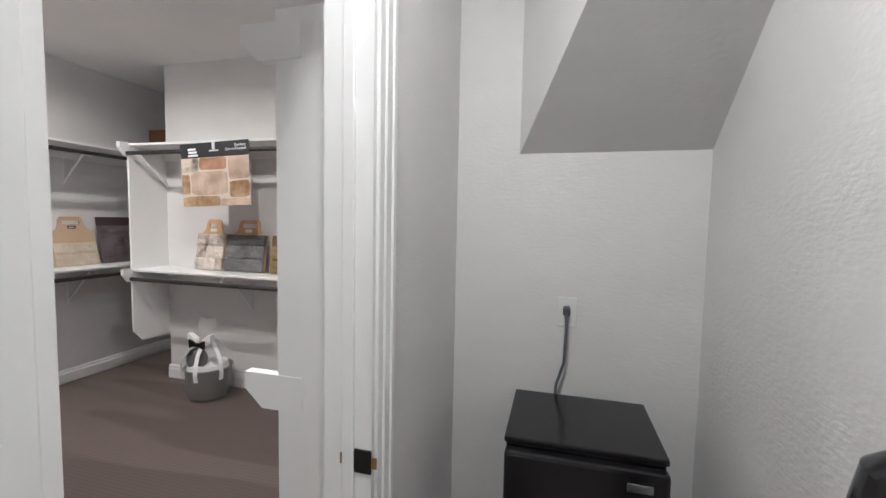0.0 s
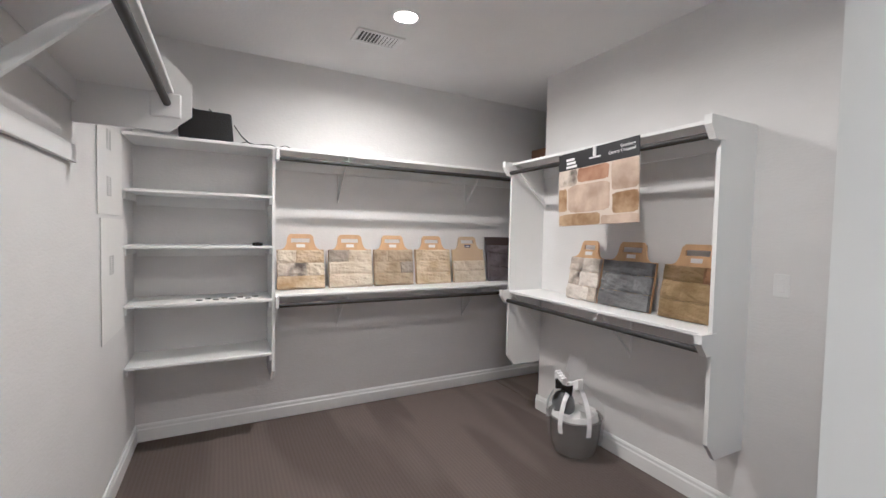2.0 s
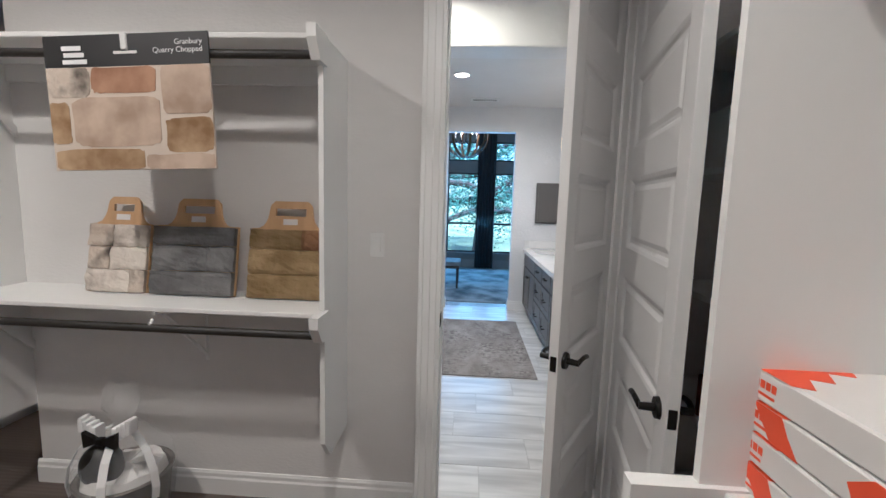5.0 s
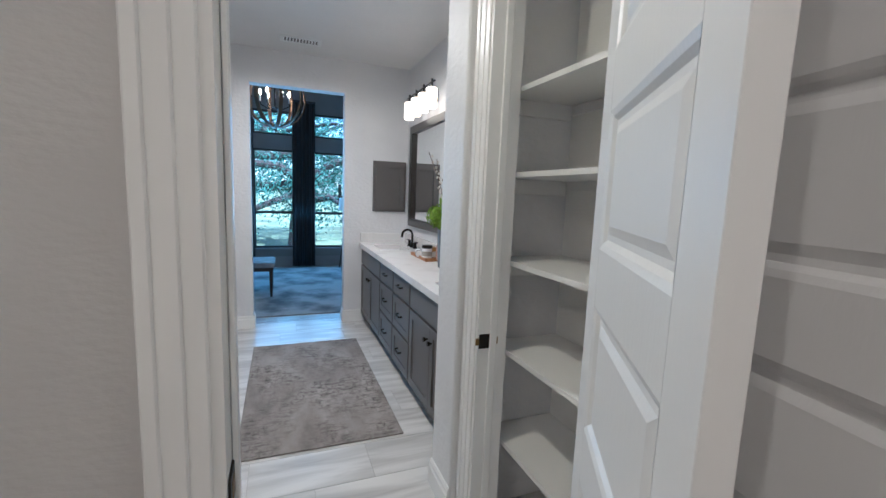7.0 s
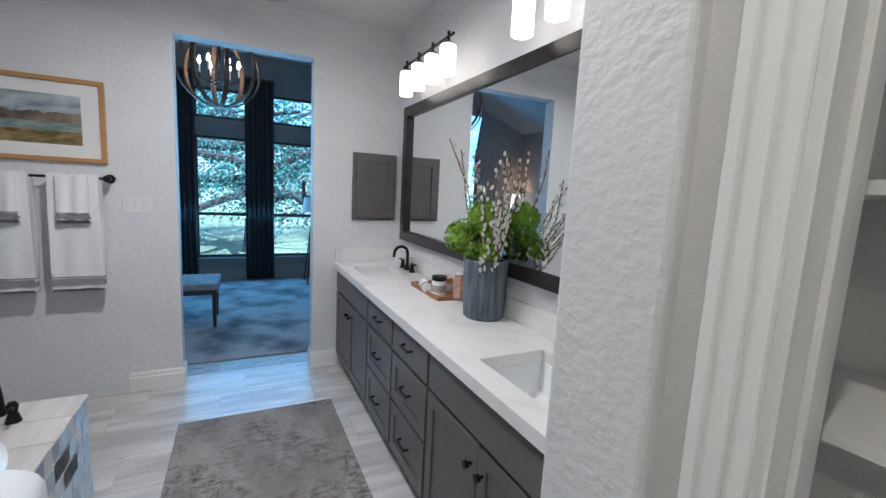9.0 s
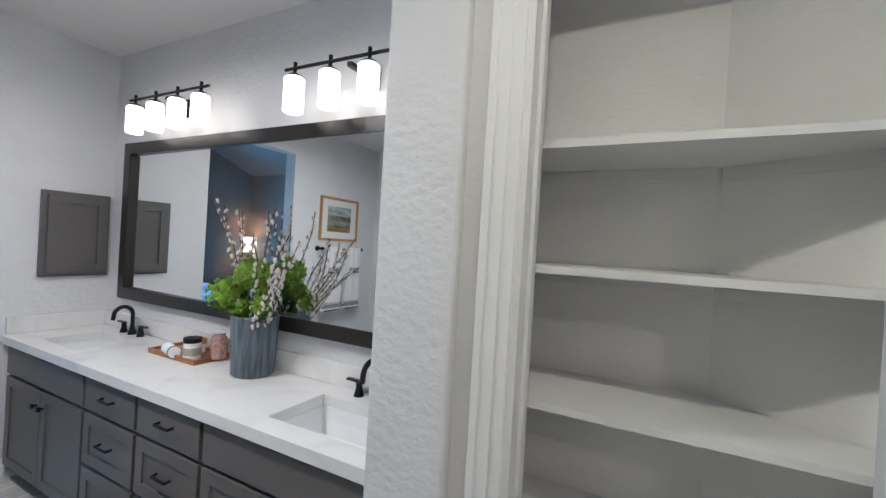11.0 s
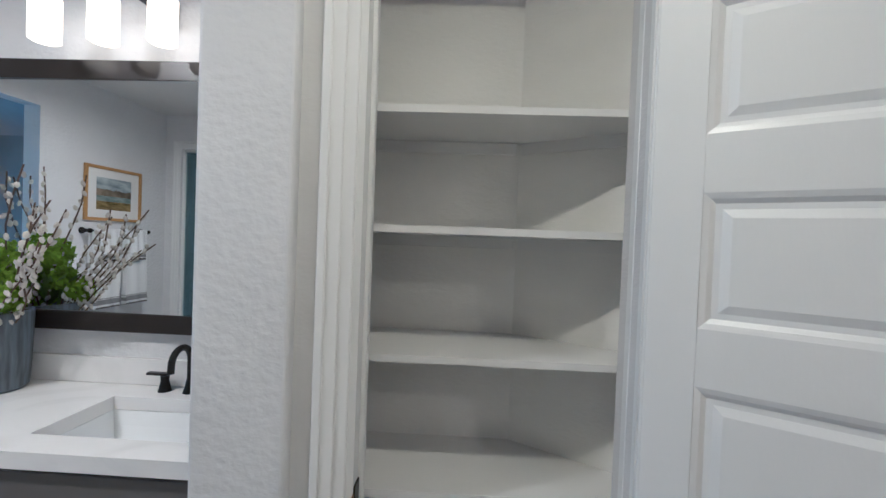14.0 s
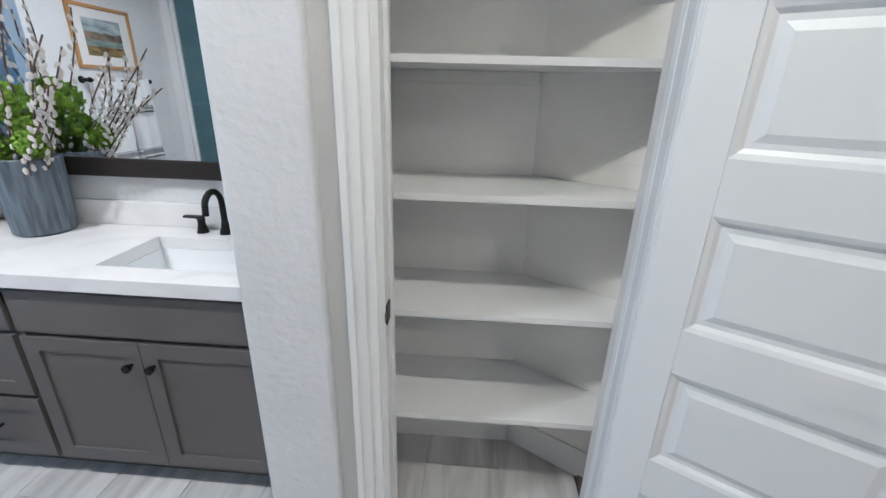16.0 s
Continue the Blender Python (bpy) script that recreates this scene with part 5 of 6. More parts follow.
e = thing("towel_bar", "black wall-mounted towel bar", "towel bar", (-1.385, 8.30, 1.49))
part("bar", tube(B(), (-0.33, -0.075, 0), (0.33, -0.075, 0), 0.008), BLACK, e, "", True)
for s in (-1, 1):
    bm = B()
    tube(bm, (s * 0.335, 0, 0), (s * 0.335, -0.012, 0), 0.03, 0.028, 24)
    tube(bm, (s * 0.335, -0.01, 0), (s * 0.335, -0.085, 0), 0.014, 0.016)
    bmesh.ops.create_uvsphere(bm, u_segments=14, v_segments=8, radius=0.022, matrix=Matrix.Translation((s * 0.335, -0.082, 0)))
    part("post", bm, BLACK, e, "", True)


def cloth(bm, w, drop, y, top, thick=0.012, wave=0.006, seed=0.0):
    """A hanging folded towel: front and back falls over a bar."""
    nx, nz = 14, 10
    grid = []
    for j in range(nz + 1):
        row = []
        for i in range(nx + 1):
            x = -w / 2 + w * i / nx
            z = top - drop * j / nz
            row.append((x * (1 - 0.05 * (1 - j / nz)), y - wave * math.sin(i * 0.9 + seed + j * 0.12) * (0.3 + 0.7 * j / nz), z))
        grid.append(row)
    fr = [[bm.verts.new(p) for p in row] for row in grid]
    bk = [[bm.verts.new((p[0], p[1] + thick, p[2])) for p in row] for row in grid]
    for j in range(nz):
        for i in range(nx):
            bm.faces.new((fr[j][i], fr[j][i + 1], fr[j + 1][i + 1], fr[j + 1][i]))
            bm.faces.new((bk[j][i], bk[j + 1][i], bk[j + 1][i + 1], bk[j][i + 1]))
    for j in range(nz):
        bm.faces.new((fr[j][0], fr[j + 1][0], bk[j + 1][0], bk[j][0]))
        bm.faces.new((fr[j][nx], bk[j][nx], bk[j + 1][nx], fr[j + 1][nx]))
    for i in range(nx):
        bm.faces.new((fr[nz][i], fr[nz][i + 1], bk[nz][i + 1], bk[nz][i]))
        bm.faces.new((fr[0][i], bk[0][i], bk[0][i + 1], fr[0][i + 1]))
    return bm


for k, x in enumerate((-1.552, -1.215)):
    e = thing("bath_towel", "white bath towel with grey striped hem hung on a bar", "towel", (x, 8.19, 0.02), "hanging towels")
    part("cloth", cloth(B(), 0.262, 0.62, 0.0, 1.492, 0.05, 0.006, k), TOWEL, e, "", True)
    part("back_fall", cloth(B(), 0.26, 0.58, 0.07, 1.490, 0.015, 0.005, k + 2), TOWEL, e, "", True)
    part("hem", cloth(B(), 0.264, 0.12, -0.001, 0.872, 0.05, 0.006, k), TOWEL, e, "", True)
    for z, h in ((0.845, 0.006), (0.832, 0.045)):
        part("stripe", cloth(B(), 0.266, h, -0.006, z, 0.058, 0.005, k), BANDG, e, "grey woven stripe")
    part("dark_edge", cloth(B(), 0.266, 0.014, -0.006, 0.766, 0.058, 0.005, k), TRIMGREY, e, "dark bound edge")
    e = thing("hand_towel", "white hand towel with grey striped hem over a bath towel", "towel", (x, 8.165, 0), "hanging towels")
    part("cloth", cloth(B(), 0.165, 0.29, 0.0, 1.502, 0.02, 0.008, k + 4), TOWEL, e, "", True)
    for z, h in ((1.272, 0.006), (1.262, 0.028)):
        part("stripe", cloth(B(), 0.167, h, -0.006, z, 0.03, 0.006, k + 4), BANDG, e, "grey woven stripe")
    part("dark_edge", cloth(B(), 0.165, 0.018, -0.007, 1.226, 0.03, 0.006, k + 4), INK, e, "dark tucked edge")

# ---- tub ----
TX0, TX1, TY0, TY1, TZ = -2.70, -0.93, 5.55, 7.17, 0.50
e = thing("tub_surround", "tub deck with glossy grey tile apron and plank tile top", "tub deck")
bm = B()
cx, cy, ax, ay = -1.78, 6.36, 0.80, 0.70
box(bm, TX0, TX1 - 0.012, TY0, TY1 - 0.012, 0, 0.30)
ring_o, ring_i = [], []
for i in range(48):
    a = 2 * math.pi * i / 48
    c, s = math.cos(a), math.sin(a)
    k = 1 / max(abs(c) / ((TX1 - TX0) / 2), abs(s) / ((TY1 - TY0) / 2))
    ring_o.append(((TX0 + TX1) / 2 + c * k, (TY0 + TY1) / 2 + s * k))
    ring_i.append((cx + c * ax * 0.93, cy + s * ay * 0.93))
vo = [bm.verts.new((x, y, TZ)) for x, y in ring_o]
vi = [bm.verts.new((x, y, TZ)) for x, y in ring_i]
vb = [bm.verts.new((x, y, 0.25)) for x, y in ring_o]
for i in range(48):
    j = (i + 1) % 48
    bm.faces.new((vo[i], vo[j], vi[j], vi[i]))
    bm.faces.new((vo[j], vo[i], vb[i], vb[j]))
bmesh.ops.recalc_face_normals(bm, faces=bm.faces)
SURROUND = e
part("deck", bm, DECK, e)
for i in range(8):
    y = TY0 + (TY1 - TY0) * i / 8
    part("deck_tile", box(B(), TX1 - 0.24, TX1 + 0.004, y + 0.002, y + (TY1 - TY0) / 8 - 0.002, TZ + 0.001, TZ + 0.008, 0.001), DECK, e)
e = thing("bathtub", "white oval drop-in bathtub", "bathtub")
bm = B()
loops = []
for f, z in ((1.0, TZ + 0.009), (1.005, TZ + 0.03), (0.985, TZ + 0.045), (0.93, TZ + 0.045), (0.88, TZ + 0.03), (0.84, TZ - 0.05), (0.78, TZ - 0.25), (0.70, TZ - 0.36), (0.5, TZ - 0.39), (0.01, TZ - 0.395)):
    loops.append([bm.verts.new((cx + ax * f * math.copysign(abs(math.cos(a)) ** 0.8, math.cos(a)), cy + ay * f * math.copysign(abs(math.sin(a)) ** 0.8, math.sin(a)), z)) for a in [2 * math.pi * i / 64 for i in range(64)]])
for p, q in zip(loops, loops[1:]):
    for i in range(64):
        bm.faces.new((p[i], p[(i + 1) % 64], q[(i + 1) % 64], q[i]))
part("shell", bm, PORC, e, "", True)
e = thing("tub_faucet", "oil-rubbed bronze roman tub faucet on the deck", "faucet", (-1.20, 7.09, TZ))
bm = B()
lathe(bm, [(0.032, 0), (0.03, 0.012), (0.018, 0.04), (0.016, 0.08)], seg=20)
pts = [(0, 0, 0.07), (-0.01, -0.005, 0.17)] + [(-0.16 + 0.15 * math.cos(a), -0.06 + 0.055 * math.cos(a), 0.17 + 0.13 * math.sin(a)) for a in [math.pi * k / 12 for k in range(2, 12)]] + [(-0.315, -0.117, 0.10)]
sweep(bm, pts, 0.017, 14)
part("spout", bm, BLACK, e, "", True)
for s, (dx, dy) in ((0, (-0.06, 0.05)), (1, (0.08, -0.10))):
    bm = B()
    lathe(bm, [(0.028, 0), (0.026, 0.012), (0.015, 0.05), (0.02, 0.075), (0.012, 0.09)], (dx, dy, 0), 20)
    tube(bm, (dx, dy, 0.07), (dx + 0.02, dy - 0.07, 0.082), 0.008, seg=10)
    part("handle", bm, BLACK, e, "", True)
e = thing("draped_towel", "white towel with striped hem draped over the tub edge", "towel", (-1.02, 6.32, TZ + 0.045))
bm = B()
n = 16
prof = [(-0.20, 0.004), (-0.15, 0.012), (-0.08, 0.016), (0.0, 0.016), (0.06, 0.014), (0.10, 0.010), (0.125, -0.002), (0.138, -0.025), (0.142, -0.08), (0.144, -0.16), (0.146, -0.24), (0.146, -0.325)]
sheets = []
for lift in (0.0, 0.022):
    rows = []
    for k, p in enumerate(prof):
        f = max(0.0, min(1.0, (k - 4) / 3))
        rows.append([bm.verts.new((p[0] + lift * f + 0.007 * f * math.sin(i * 0.75), -0.17 + 0.34 * i / n + 0.01 * math.sin(k * 0.5), p[1] + lift * (1 - f) + 0.004 * (1 - f) * math.sin(i * 0.6))) for i in range(n + 1)])
    for a, q in zip(rows, rows[1:]):
        for i in range(n):
            bm.faces.new((a[i], a[i + 1], q[i + 1], q[i]))
    sheets.append(rows)
lo, hi = sheets
for k in range(len(prof) - 1):
    for i in (0, n):
        bm.faces.new((lo[k][i], lo[k + 1][i], hi[k + 1][i], hi[k][i]))
for k in (0, -1):
    for i in range(n):
        bm.faces.new((lo[k][i], lo[k][i + 1], hi[k][i + 1], hi[k][i]))
bmesh.ops.recalc_face_normals(bm, faces=bm.faces)
part("cloth", bm, TOWEL, e, "", True)
for z in (-0.20, -0.235, -0.26, -0.285):
    part("stripe", box(B(), 0.150, 0.178, -0.165, 0.165, z, z + (0.012 if z < -0.25 else 0.008), 0.002), TRIMGREY, e, "grey woven stripe")

# ---- rug ----
e = thing("bath_rug", "distressed grey and beige runner rug on the tile floor", "rug", (-0.18, 6.82, 0))
part("weave", box(B(), -0.465, 0.465, -0.875, 0.875, 0.0, 0.009, 0.003), RUG, e)

# shower door seen in the mirror
casing("trim_shower_door", "x", 1, SHX, SY0, SY1, SH, SHX - 0.1)
e = tagged(new("door_shower"), "framed blue-grey glass shower door, closed", "door", kind="structure")
for b in ((SY0, SY0 + 0.03, 0, SH), (SY1 - 0.03, SY1, 0, SH), (SY0 + 0.03, SY1 - 0.03, SH - 0.03, SH)):
    part("frame", box(B(), SHX - 0.07, SHX - 0.03, *b), TRIM, e)
part("pane", box(B(), SHX - 0.054, SHX - 0.046, SY0 + 0.03, SY1 - 0.03, 0.02, SH - 0.03), SHOWERGLASS, e)
for z in (1.16, 1.27):
    bm = B()
    tube(bm, (SHX - 0.05, 7.80, z), (SHX - 0.012, 7.80, z), 0.012, seg=12)
    tube(bm, (SHX - 0.014, 7.80, z), (SHX + 0.008, 7.80, z), 0.036, 0.034, 20)
    part("knob", bm, BLACK, e, "black round knob", True)

# ---- bedroom ----
WY, BHC = 12.0, 3.4
structure("floor_bedroom", box(B(), -4.5, 3.5, 8.62, 12.2, -0.1, -0.004), TILED, "grey wood-look plank floor", "floor")
structure("ceiling_bedroom", box(B(), -4.5, 3.5, 8.44, 12.2, BHC, BHC + 0.1), CEIL, "painted bedroom ceiling", "ceiling")
walls("wall_bedroom_south", [(-4.5, -2.82, 8.30, 8.44, 0, BHC), (-2.82, 1.07, 8.441, 8.45, H, BHC), (1.07, 3.5, 8.30, 8.44, 0, BHC), (-2.82, 1.07, 8.30, 8.44, H + 0.1, BHC)], BEDWALL, "grey-taupe painted bedroom wall")
walls("wall_bedroom_side", [(-3.02, -2.88, 8.441, WY, 0, 2.74), (3.5, 3.62, 8.30, 12.2, 0, BHC)], BEDWALL, "grey-taupe painted bedroom wall")
WIN = [(-1.9, -1.2), (-0.86, -0.12), (0.16, 0.92), (1.3, 2.4)]
xs = [-4.5] + [v for w in WIN for v in w] + [3.5]
bx = [(xs[i], xs[i + 1], WY, WY + 0.15, 0, BHC) for i in range(0, len(xs), 2)]
for a, b in WIN:
    bx += [(a, b, WY, WY + 0.15, 0, 0.36), (a, b, WY, WY + 0.15, 2.17, 2.43), (a, b, WY, WY + 0.15, 2.86, BHC)]
walls("wall_bedroom_north", bx, BEDWALL, "grey-taupe painted wall with tall windows and transoms")
for k, (a, b) in enumerate(WIN):
    e = tagged(new("window_%d" % (k + 1)), "tall dark-framed sash window with a transom above", "window", kind="structure")
    for z0, z1, mid in ((0.36, 2.17, 1.0), (2.43, 2.86, None)):
        bm = B()
        t = 0.035
        for q in ((a, a + t, z0, z1), (b - t, b, z0, z1), (a + t, b - t, z0, z0 + t), (a + t, b - t, z1 - t, z1)):
            box(bm, q[0], q[1], WY + 0.03, WY + 0.08, q[2], q[3])
        part("sash_frame", bm, SASH, e)
        if mid:
            part("meeting_rail", box(B(), a + t, b - t, WY + 0.025, WY + 0.075, mid, mid + 0.045), SASH, e)
        p = part("pane", box(B(), a + t, b - t, WY + 0.05, WY + 0.054, z0 + t, z1 - t), PANE, e)
        p.visible_shadow = False
    part("sill", box(B(), a - 0.05, b + 0.05, WY - 0.05, WY + 0.03, 0.315, 0.36, 0.004), WTRIM, e)
    part("apron_board", box(B(), a - 0.05, b + 0.05, WY - 0.015, WY, 0.20, 0.315, 0.003), WTRIM, e)


bm = B()
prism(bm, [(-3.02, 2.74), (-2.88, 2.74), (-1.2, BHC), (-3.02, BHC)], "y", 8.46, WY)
# Base colour darkened here to stand in for dimmer light on the slope.
structure("ceiling_bedroom_slope", bm, mat("shaded_ceiling_paint", (0.30, 0.30, 0.30), 0.8, bump=0.2, scale=45), "sloping edge of the bedroom ceiling, darkened as if in shade", "ceiling")


def curtain(x0, x1, label):
    e = thing("curtain", label, "curtain", ((x0 + x1) / 2, WY - 0.09, 0.02), "dark curtains")
    bm = B()
    w, n = x1 - x0, 60
    rows = []
    for z in (0.0, 1.5, 3.0):
        rows.append([bm.verts.new((-w / 2 + w * i / n, 0.035 * math.sin(i * 2 * math.pi / 10 + 0.3 * math.sin(i)), z)) for i in range(n + 1)])
    for p, q in zip(rows, rows[1:]):
        for i in range(n):
            bm.faces.new((p[i], p[i + 1], q[i + 1], q[i]))
    o = part("fabric", bm, CURTAIN, e, "", True)
    sm = o.modifiers.new("thickness", "SOLIDIFY")
    sm.thickness = 0.006
    part("heading", box(B(), -w / 2, w / 2, -0.03, 0.03, 3.0, 3.03), CURTAIN, e)


curtain(-1.24, -0.84, "dark charcoal pleated floor-length curtain")
curtain(-0.19, 0.21, "dark charcoal pleated floor-length curtain")
curtain(0.90, 1.32, "dark charcoal pleated floor-length curtain")
e = thing("bedroom_rug", "large mottled grey-blue area rug", "rug", (-0.2, 10.3, -0.004))
part("weave", box(B(), -1.9, 1.9, -1.62, 1.5, 0.0, 0.012, 0.004), RUGB, e)

e = thing("chandelier", "dark orb chandelier with lit candle bulbs", "chandelier", (-0.46, 10.2, 2.72))
part("cable", tube(B(), (0, 0, 0.41), (0, 0, BHC - 2.72), 0.008), BLACK, e)
BRONZE = mat("bronze_band", (0.17, 0.10, 0.05), 0.5, 0.2)
for k in range(4):
    bm = B()
    a = math.pi * k / 4 + 0.2
    pr = []
    for i in range(33):
        u = 2 * math.pi * i / 32
        c = Vector((math.cos(a) * math.sin(u), math.sin(a) * math.sin(u), math.cos(u) * 0.98)) * 0.42
        nrm = Vector((-math.sin(a), math.cos(a), 0)) * 0.024
        inn = c * 0.96
        pr.append([bm.verts.new(c + nrm), bm.verts.new(c - nrm), bm.verts.new(inn - nrm), bm.verts.new(inn + nrm)])
    for p, q in zip(pr, pr[1:]):
        for j in range(4):
            bm.faces.new((p[j], p[(j + 1) % 4], q[(j + 1) % 4], q[j]))
    part("band", bm, BRONZE, e, "curved bronze band")
part("stem", tube(B(), (0, 0, -0.12), (0, 0, 0.41), 0.01), BLACK, e)
for k in range(6):
    a = 2 * math.pi * k / 6
    x, y = 0.19 * math.cos(a), 0.19 * math.sin(a)
    arm = part("arm", sweep(B(), [(0, 0, -0.12), (x * 0.5, y * 0.5, -0.15), (x, y, -0.10), (x, y, -0.05)], 0.007, 8), BLACK, e)
    part("candle_sleeve", tube(B(), (x, y, -0.06), (x, y, 0.03), 0.012, seg=10), PAPER, arm)
    part("bulb", lathe(B(), [(0.006, 0.03), (0.017, 0.055), (0.012, 0.085), (0.001, 0.11)], (x, y, 0), 12), BULB, arm, "lit candle bulb", True)

e = thing("bench", "dark-legged upholstered bench seat", "bench", (-0.98, 9.85, 0.008))
part("seat", box(B(), -0.5, 0.5, -0.28, 0.28, 0.40, 0.47, 0.02, 2), LINEN_SEAT, e, "mottled upholstered seat")
part("seat_rail", box(B(), -0.48, 0.48, -0.26, 0.26, 0.35, 0.40, 0.004), DARKWOOD, e)
for sx in (-1, 1):
    for sy in (-1, 1):
        part("leg", tube(B(), (sx * 0.45, sy * 0.23, 0), (sx * 0.45, sy * 0.23, 0.36), 0.016, 0.024, 8), DARKWOOD, e, "dark tapered wooden leg")
part("backrest", box(B(), -0.52, -0.36, -0.28, 0.28, 0.47, 0.80, 0.03, 2), mat("pale_fabric", (0.45, 0.46, 0.48), 0.9), e, "pale upholstered back")

# bed and bedside lamp
BRONZE_LAMP = mat("lamp_bronze", (0.10, 0.07, 0.045), 0.45, 0.3)
e = thing("bed", "low bed made up with a pale blue cover", "bed", (-2.0, 10.85, -0.004))
part("base", box(B(), -0.52, 0.55, -0.95, 0.95, 0.06, 0.30, 0.01), DARKWOOD, e, "dark wooden bed base")
for sx in (-0.46, 0.49):
    for sy in (-0.88, 0.88):
        part("leg", box(B(), sx - 0.03, sx + 0.03, sy - 0.03, sy + 0.03, 0, 0.06), DARKWOOD, e)
part("mattress", box(B(), -0.54, 0.57, -0.97, 0.97, 0.30, 0.58, 0.06, 3), TOWEL, e)
bm = B()
box(bm, -0.57, 0.60, -0.99, 0.75, 0.22, 0.66, 0.07, 3)
bmesh.ops.subdivide_edges(bm, edges=bm.edges, cuts=3, use_grid_fill=True)
for v in bm.verts:
    v.co += noise.noise_vector(v.co * 4) * 0.02
part("cover", bm, mat("pale_blue_quilt", (0.55, 0.62, 0.68), 0.9, bump=0.3, scale=25, vary=0.1), e, "pale blue quilted cover", True)
for px0 in (-0.28, 0.30):
    part("pillow", box(B(), px0 - 0.26, px0 + 0.26, 0.55, 0.95, 0.58, 0.74, 0.07, 3), TOWEL, e, "white pillow", True)
e = thing("nightstand", "dark wooden nightstand beside the bed", "nightstand", (-2.69, 11.72, -0.004))
part("body", box(B(), -0.15, 0.10, -0.2, 0.2, 0.10, 0.70, 0.004), DARKWOOD, e)
part("top", box(B(), -0.17, 0.11, -0.22, 0.22, 0.70, 0.73, 0.005), DARKWOOD, e)
dd = part("drawer", box(B(), -0.13, 0.08, -0.212, -0.2, 0.45, 0.66, 0.003), DARKWOOD, e)
part("knob", tube(B(), (-0.02, -0.235, 0.55), (-0.02, -0.212, 0.55), 0.012), BLACK, dd)
for sx in (-0.12, 0.07):
    for sy in (-0.17, 0.17):
        part("leg", tube(B(), (sx, sy, 0), (sx, sy, 0.10), 0.015, 0.02, 8), DARKWOOD, e)
e = thing("table_lamp", "lit bedside lamp with a cream drum shade on a nightstand", "lamp", (-2.68, 11.72, 0.726))
part("base", lathe(B(), [(0.07, 0), (0.075, 0.012), (0.03, 0.03), (0.055, 0.16), (0.05, 0.28), (0.015, 0.36), (0.012, 0.50)], seg=24), BRONZE_LAMP, e, "", True)
part("shade", lathe(B(), [(0.15, 0.55), (0.13, 0.83), (0.126, 0.83), (0.146, 0.55)], seg=28), glow("lit_cream_shade", (1.0, 0.70, 0.40), 0.7), e, "cream fabric drum shade, lit", True)

# small lamp by the window
e = thing("table_lamp", "white drum-shade lamp on a small tripod stand", "lamp", (0.74, 11.55, -0.004))
part("shade", lathe(B(), [(0.15, 1.12), (0.13, 1.34), (0.125, 1.34), (0.145, 1.12)], seg=28), PAPER, e, "white drum shade", True)
for k in range(3):
    a = 2 * math.pi * k / 3
    part("leg", tube(B(), (0.2 * math.cos(a), 0.2 * math.sin(a), 0), (0, 0, 1.1), 0.012), DARKWOOD, e)
part("stem", tube(B(), (0, 0, 1.08), (0, 0, 1.2), 0.012), BLACK, e)

# ---- outside ----
GRASS = mat("lawn", (0.26, 0.32, 0.17), 0.9, bump=0.6, scale=30, vary=0.35, vscale=0.6)
structure("ground", box(B(), -400, 400, 12.16, 900, -0.45, -0.35), GRASS, "green lawn", "ground")
OAK = mat("oak_leaf", (0.055, 0.16, 0.115), 0.7, vary=0.5, vscale=1.5)
BARK = mat("bark", (0.05, 0.04, 0.033), 0.9, bump=0.8, scale=20)


def oak(at, scale, seed, low=-0.12):
    e = thing("tree", "spreading live oak with dense small leaves", "tree", at)
    rng = random.Random(seed)
    bm = B()
    tube(bm, (0, 0, -0.1), (0.1, 0, 1.6 * scale), 0.30 * scale, 0.22 * scale, 12)
    ends = []
    for k in range(9):
        a = 2 * math.pi * k / 9 + rng.uniform(-0.3, 0.3)
        p = Vector((0.1, 0, rng.uniform(1.2, 1.9) * scale))
        r = 0.13 * scale
        for s in range(5):
            q = p + Vector((math.cos(a), math.sin(a), rng.uniform(low, 0.7))) * rng.uniform(0.6, 0.95) * scale
            tube(bm, p, q, r, r * 0.72, 8)
            ends.append(q)
            p, r, a = q, r * 0.72, a + rng.uniform(-0.6, 0.6)
    part("trunk", bm, BARK, e)
    verts, faces = [], []
    for q in ends:
        for c in range(6):
            o = q + Vector((rng.gauss(0, 0.55), rng.gauss(0, 0.55), rng.gauss(0.1, 0.5))) * scale
            for k in range(80):
                p = o + Vector((rng.gauss(0, 0.2), rng.gauss(0, 0.2), rng.gauss(0, 0.17))) * scale
                d = Vector((rng.gauss(0, 1), rng.gauss(0, 1), rng.gauss(0, 1))).normalized()
                u = d.orthogonal().normalized() * 0.030 * scale
                w = d.cross(u) * 0.55
                i = len(verts)
                verts += [p + u, p + w, p - u, p - w]
                faces.append((i, i + 1, i + 2, i + 3))
    me = bpy.data.meshes.new("crown")
    me.from_pydata(verts, [], faces)
    me.materials.append(OAK)
    c = new("crown", me)
    c.parent = e


oak((0.15, 17.3, -0.35), 1.25, 4, -0.45)
oak((-2.9, 19.0, -0.35), 1.7, 3)
oak((3.9, 20.5, -0.35), 1.15, 5)
oak((-6.0, 24.0, -0.35), 2.2, 8)
oak((8.0, 27.0, -0.35), 1.4, 9)

# ---- tile pieces, last ----
tile_me = {}


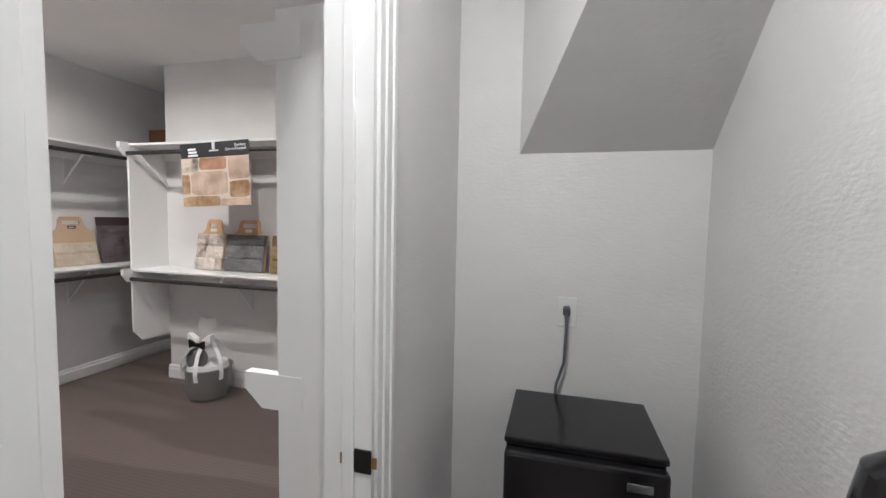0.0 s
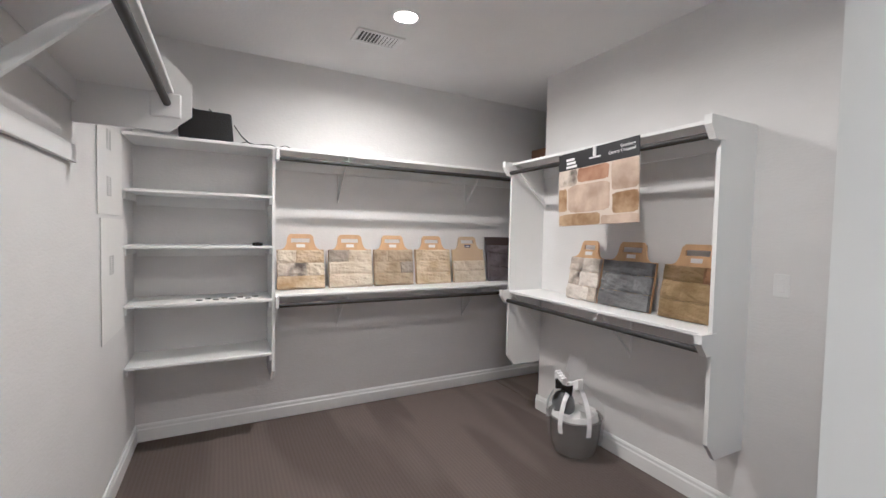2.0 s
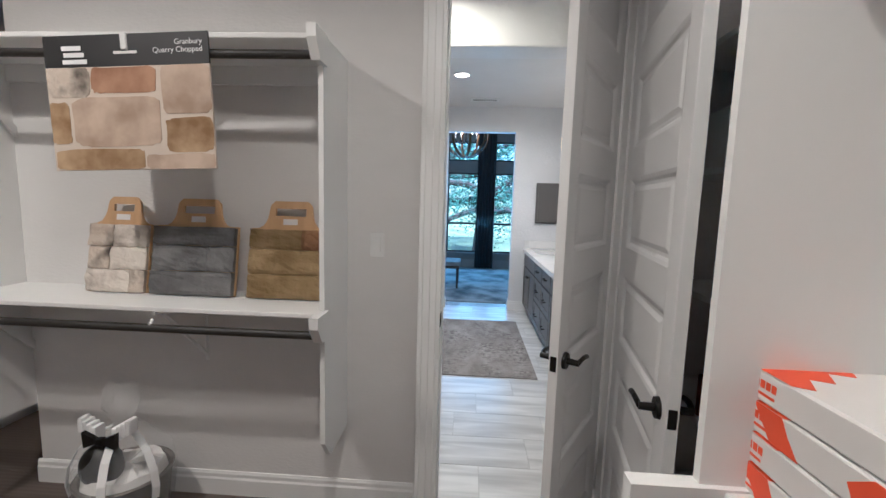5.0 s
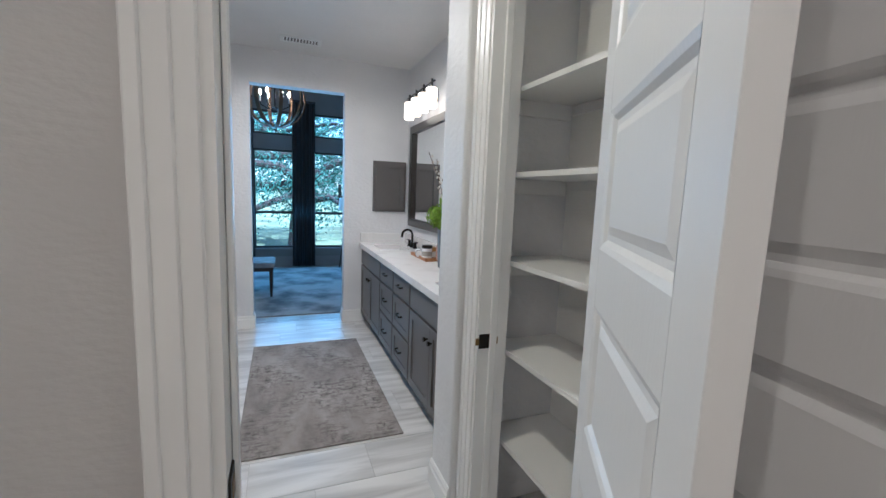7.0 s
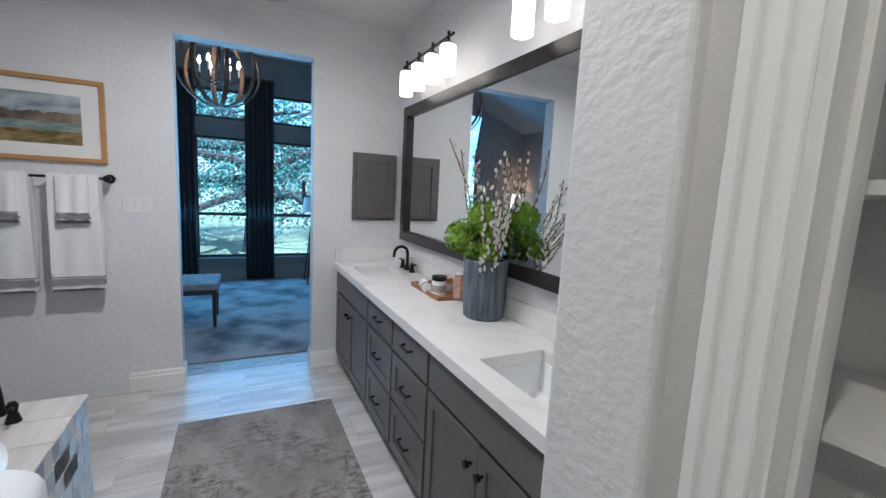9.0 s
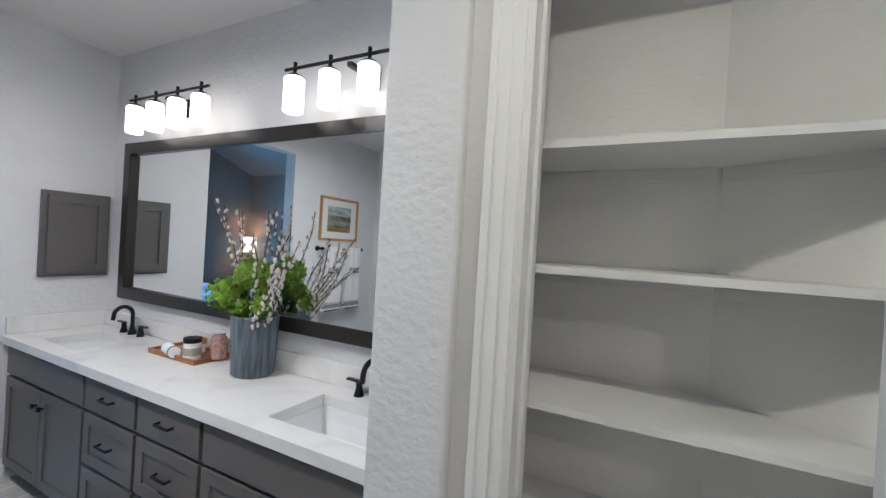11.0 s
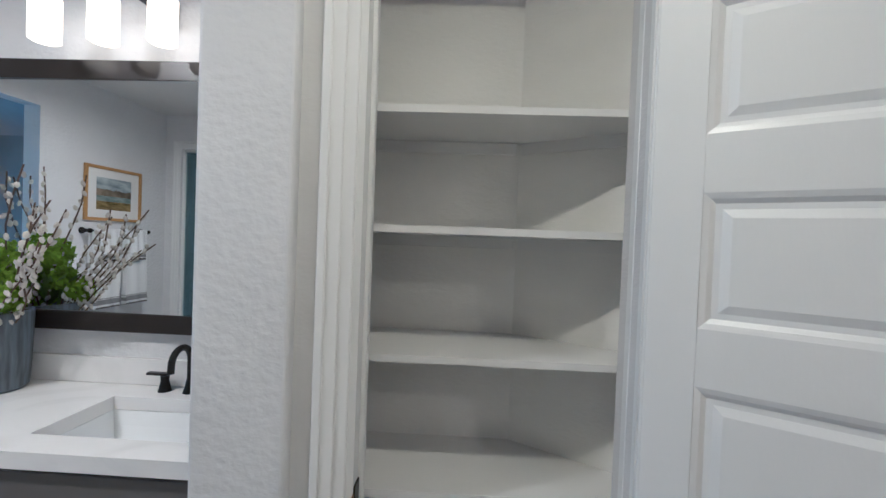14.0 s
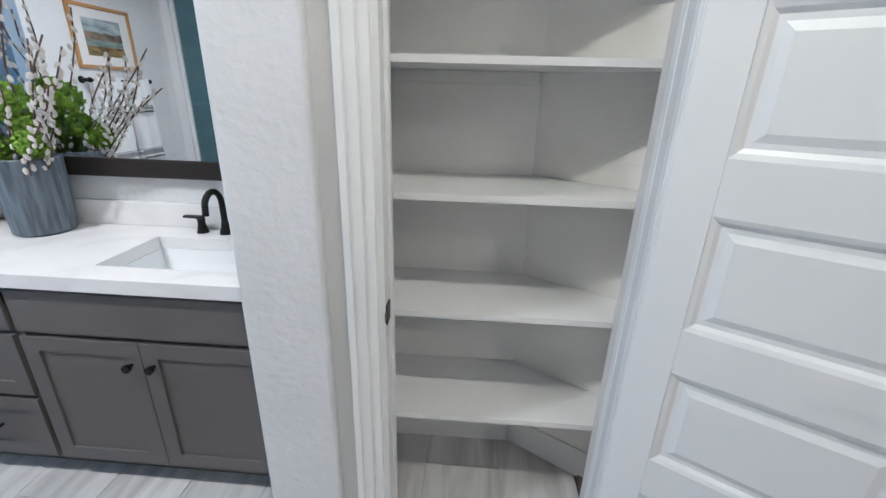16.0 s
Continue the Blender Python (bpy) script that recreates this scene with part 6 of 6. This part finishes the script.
def tile(parent, x0, x1, y0, y1, z, m, h=0.004):
    key = (round(x1 - x0, 3), round(y1 - y0, 3), m.name)
    if key not in tile_me:
        bm = B()
        w, d = (x1 - x0) / 2 - 0.0015, (y1 - y0) / 2 - 0.0015
        box(bm, -w, w, -d, d, -h, 0)
        me = bpy.data.meshes.new("tile")
        bm.to_mesh(me)
        bm.free()
        me.materials.append(m)
        tile_me[key] = me
    o = new("tile", tile_me[key])
    o.parent = parent
    o.location = ((x0 + x1) / 2, (y0 + y1) / 2, z)


row = 0
y = 4.395
while y < 8.44:
    y1 = min(y + 0.305, 8.44)
    x = -2.7 - (0.0, 0.31, 0.16)[row % 3]
    while x < 0.95:
        a, b = max(x, -2.7), min(x + 0.61, 0.95)
        if b - a > 0.02:
            tile(FLOORB, a, b, y, y1, 0.0, TILE)
        x += 0.61
    y, row = y1, row + 1
for k in range(8):
    tile(FLOORB, BX0 + k * 0.1155, BX0 + (k + 1) * 0.1155, 8.44, 8.62, 0.0, TILED)
# small glossy tiles of the tub apron
for r in range(6):
    z = 0.012 + r * 0.081
    yy = TY0 + (0.0 if r % 2 else -0.08)
    while yy < TY1:
        a, b = max(yy, TY0), min(yy + 0.16, TY1)
        if b - a > 0.02:
            key = (round(b - a, 3), "apron")
            if key not in tile_me:
                me = bpy.data.meshes.new("tile")
                bm = B()
                d = (b - a) / 2 - 0.002
                box(bm, -0.012, 0.0, -d, d, 0.002, 0.079, 0.003)
                bm.to_mesh(me)
                bm.free()
                me.materials.append(APRON)
                tile_me[key] = me
            o = new("tile", tile_me[key])
            o.parent = SURROUND
            o.matrix_basis = pose(TX1, (a + b) / 2, z, 0, 0, 0) @ pose(0, 0, 0, ((r * 7 + int(yy * 50)) % 5 - 2) * 0.4, 0, ((r * 3 + int(yy * 40)) % 5 - 2) * 0.8)
        yy += 0.16
# large tiles inside the shower room
for r in range(9):
    for c in range(4):
        z0, x0 = 0.02 + 0.31 * r, -3.29 + 0.56 * c - (0.28 if r % 2 else 0)
        a, b = max(x0, -3.29), min(x0 + 0.555, -2.17)
        if b - a < 0.05:
            continue
        key = (round(b - a, 3), "shower")
        if key not in tile_me:
            me = bpy.data.meshes.new("tile")
            bm = B()
            box(bm, 0.003, b - a - 0.003, -0.012, 0.0, 0.003, 0.304)
            bm.to_mesh(me)
            bm.free()
            me.materials.append(SHTILE)
            tile_me[key] = me
        o = new("tile", tile_me[key])
        o.parent = SHOWER
        o.location = (a, 8.30, z0)
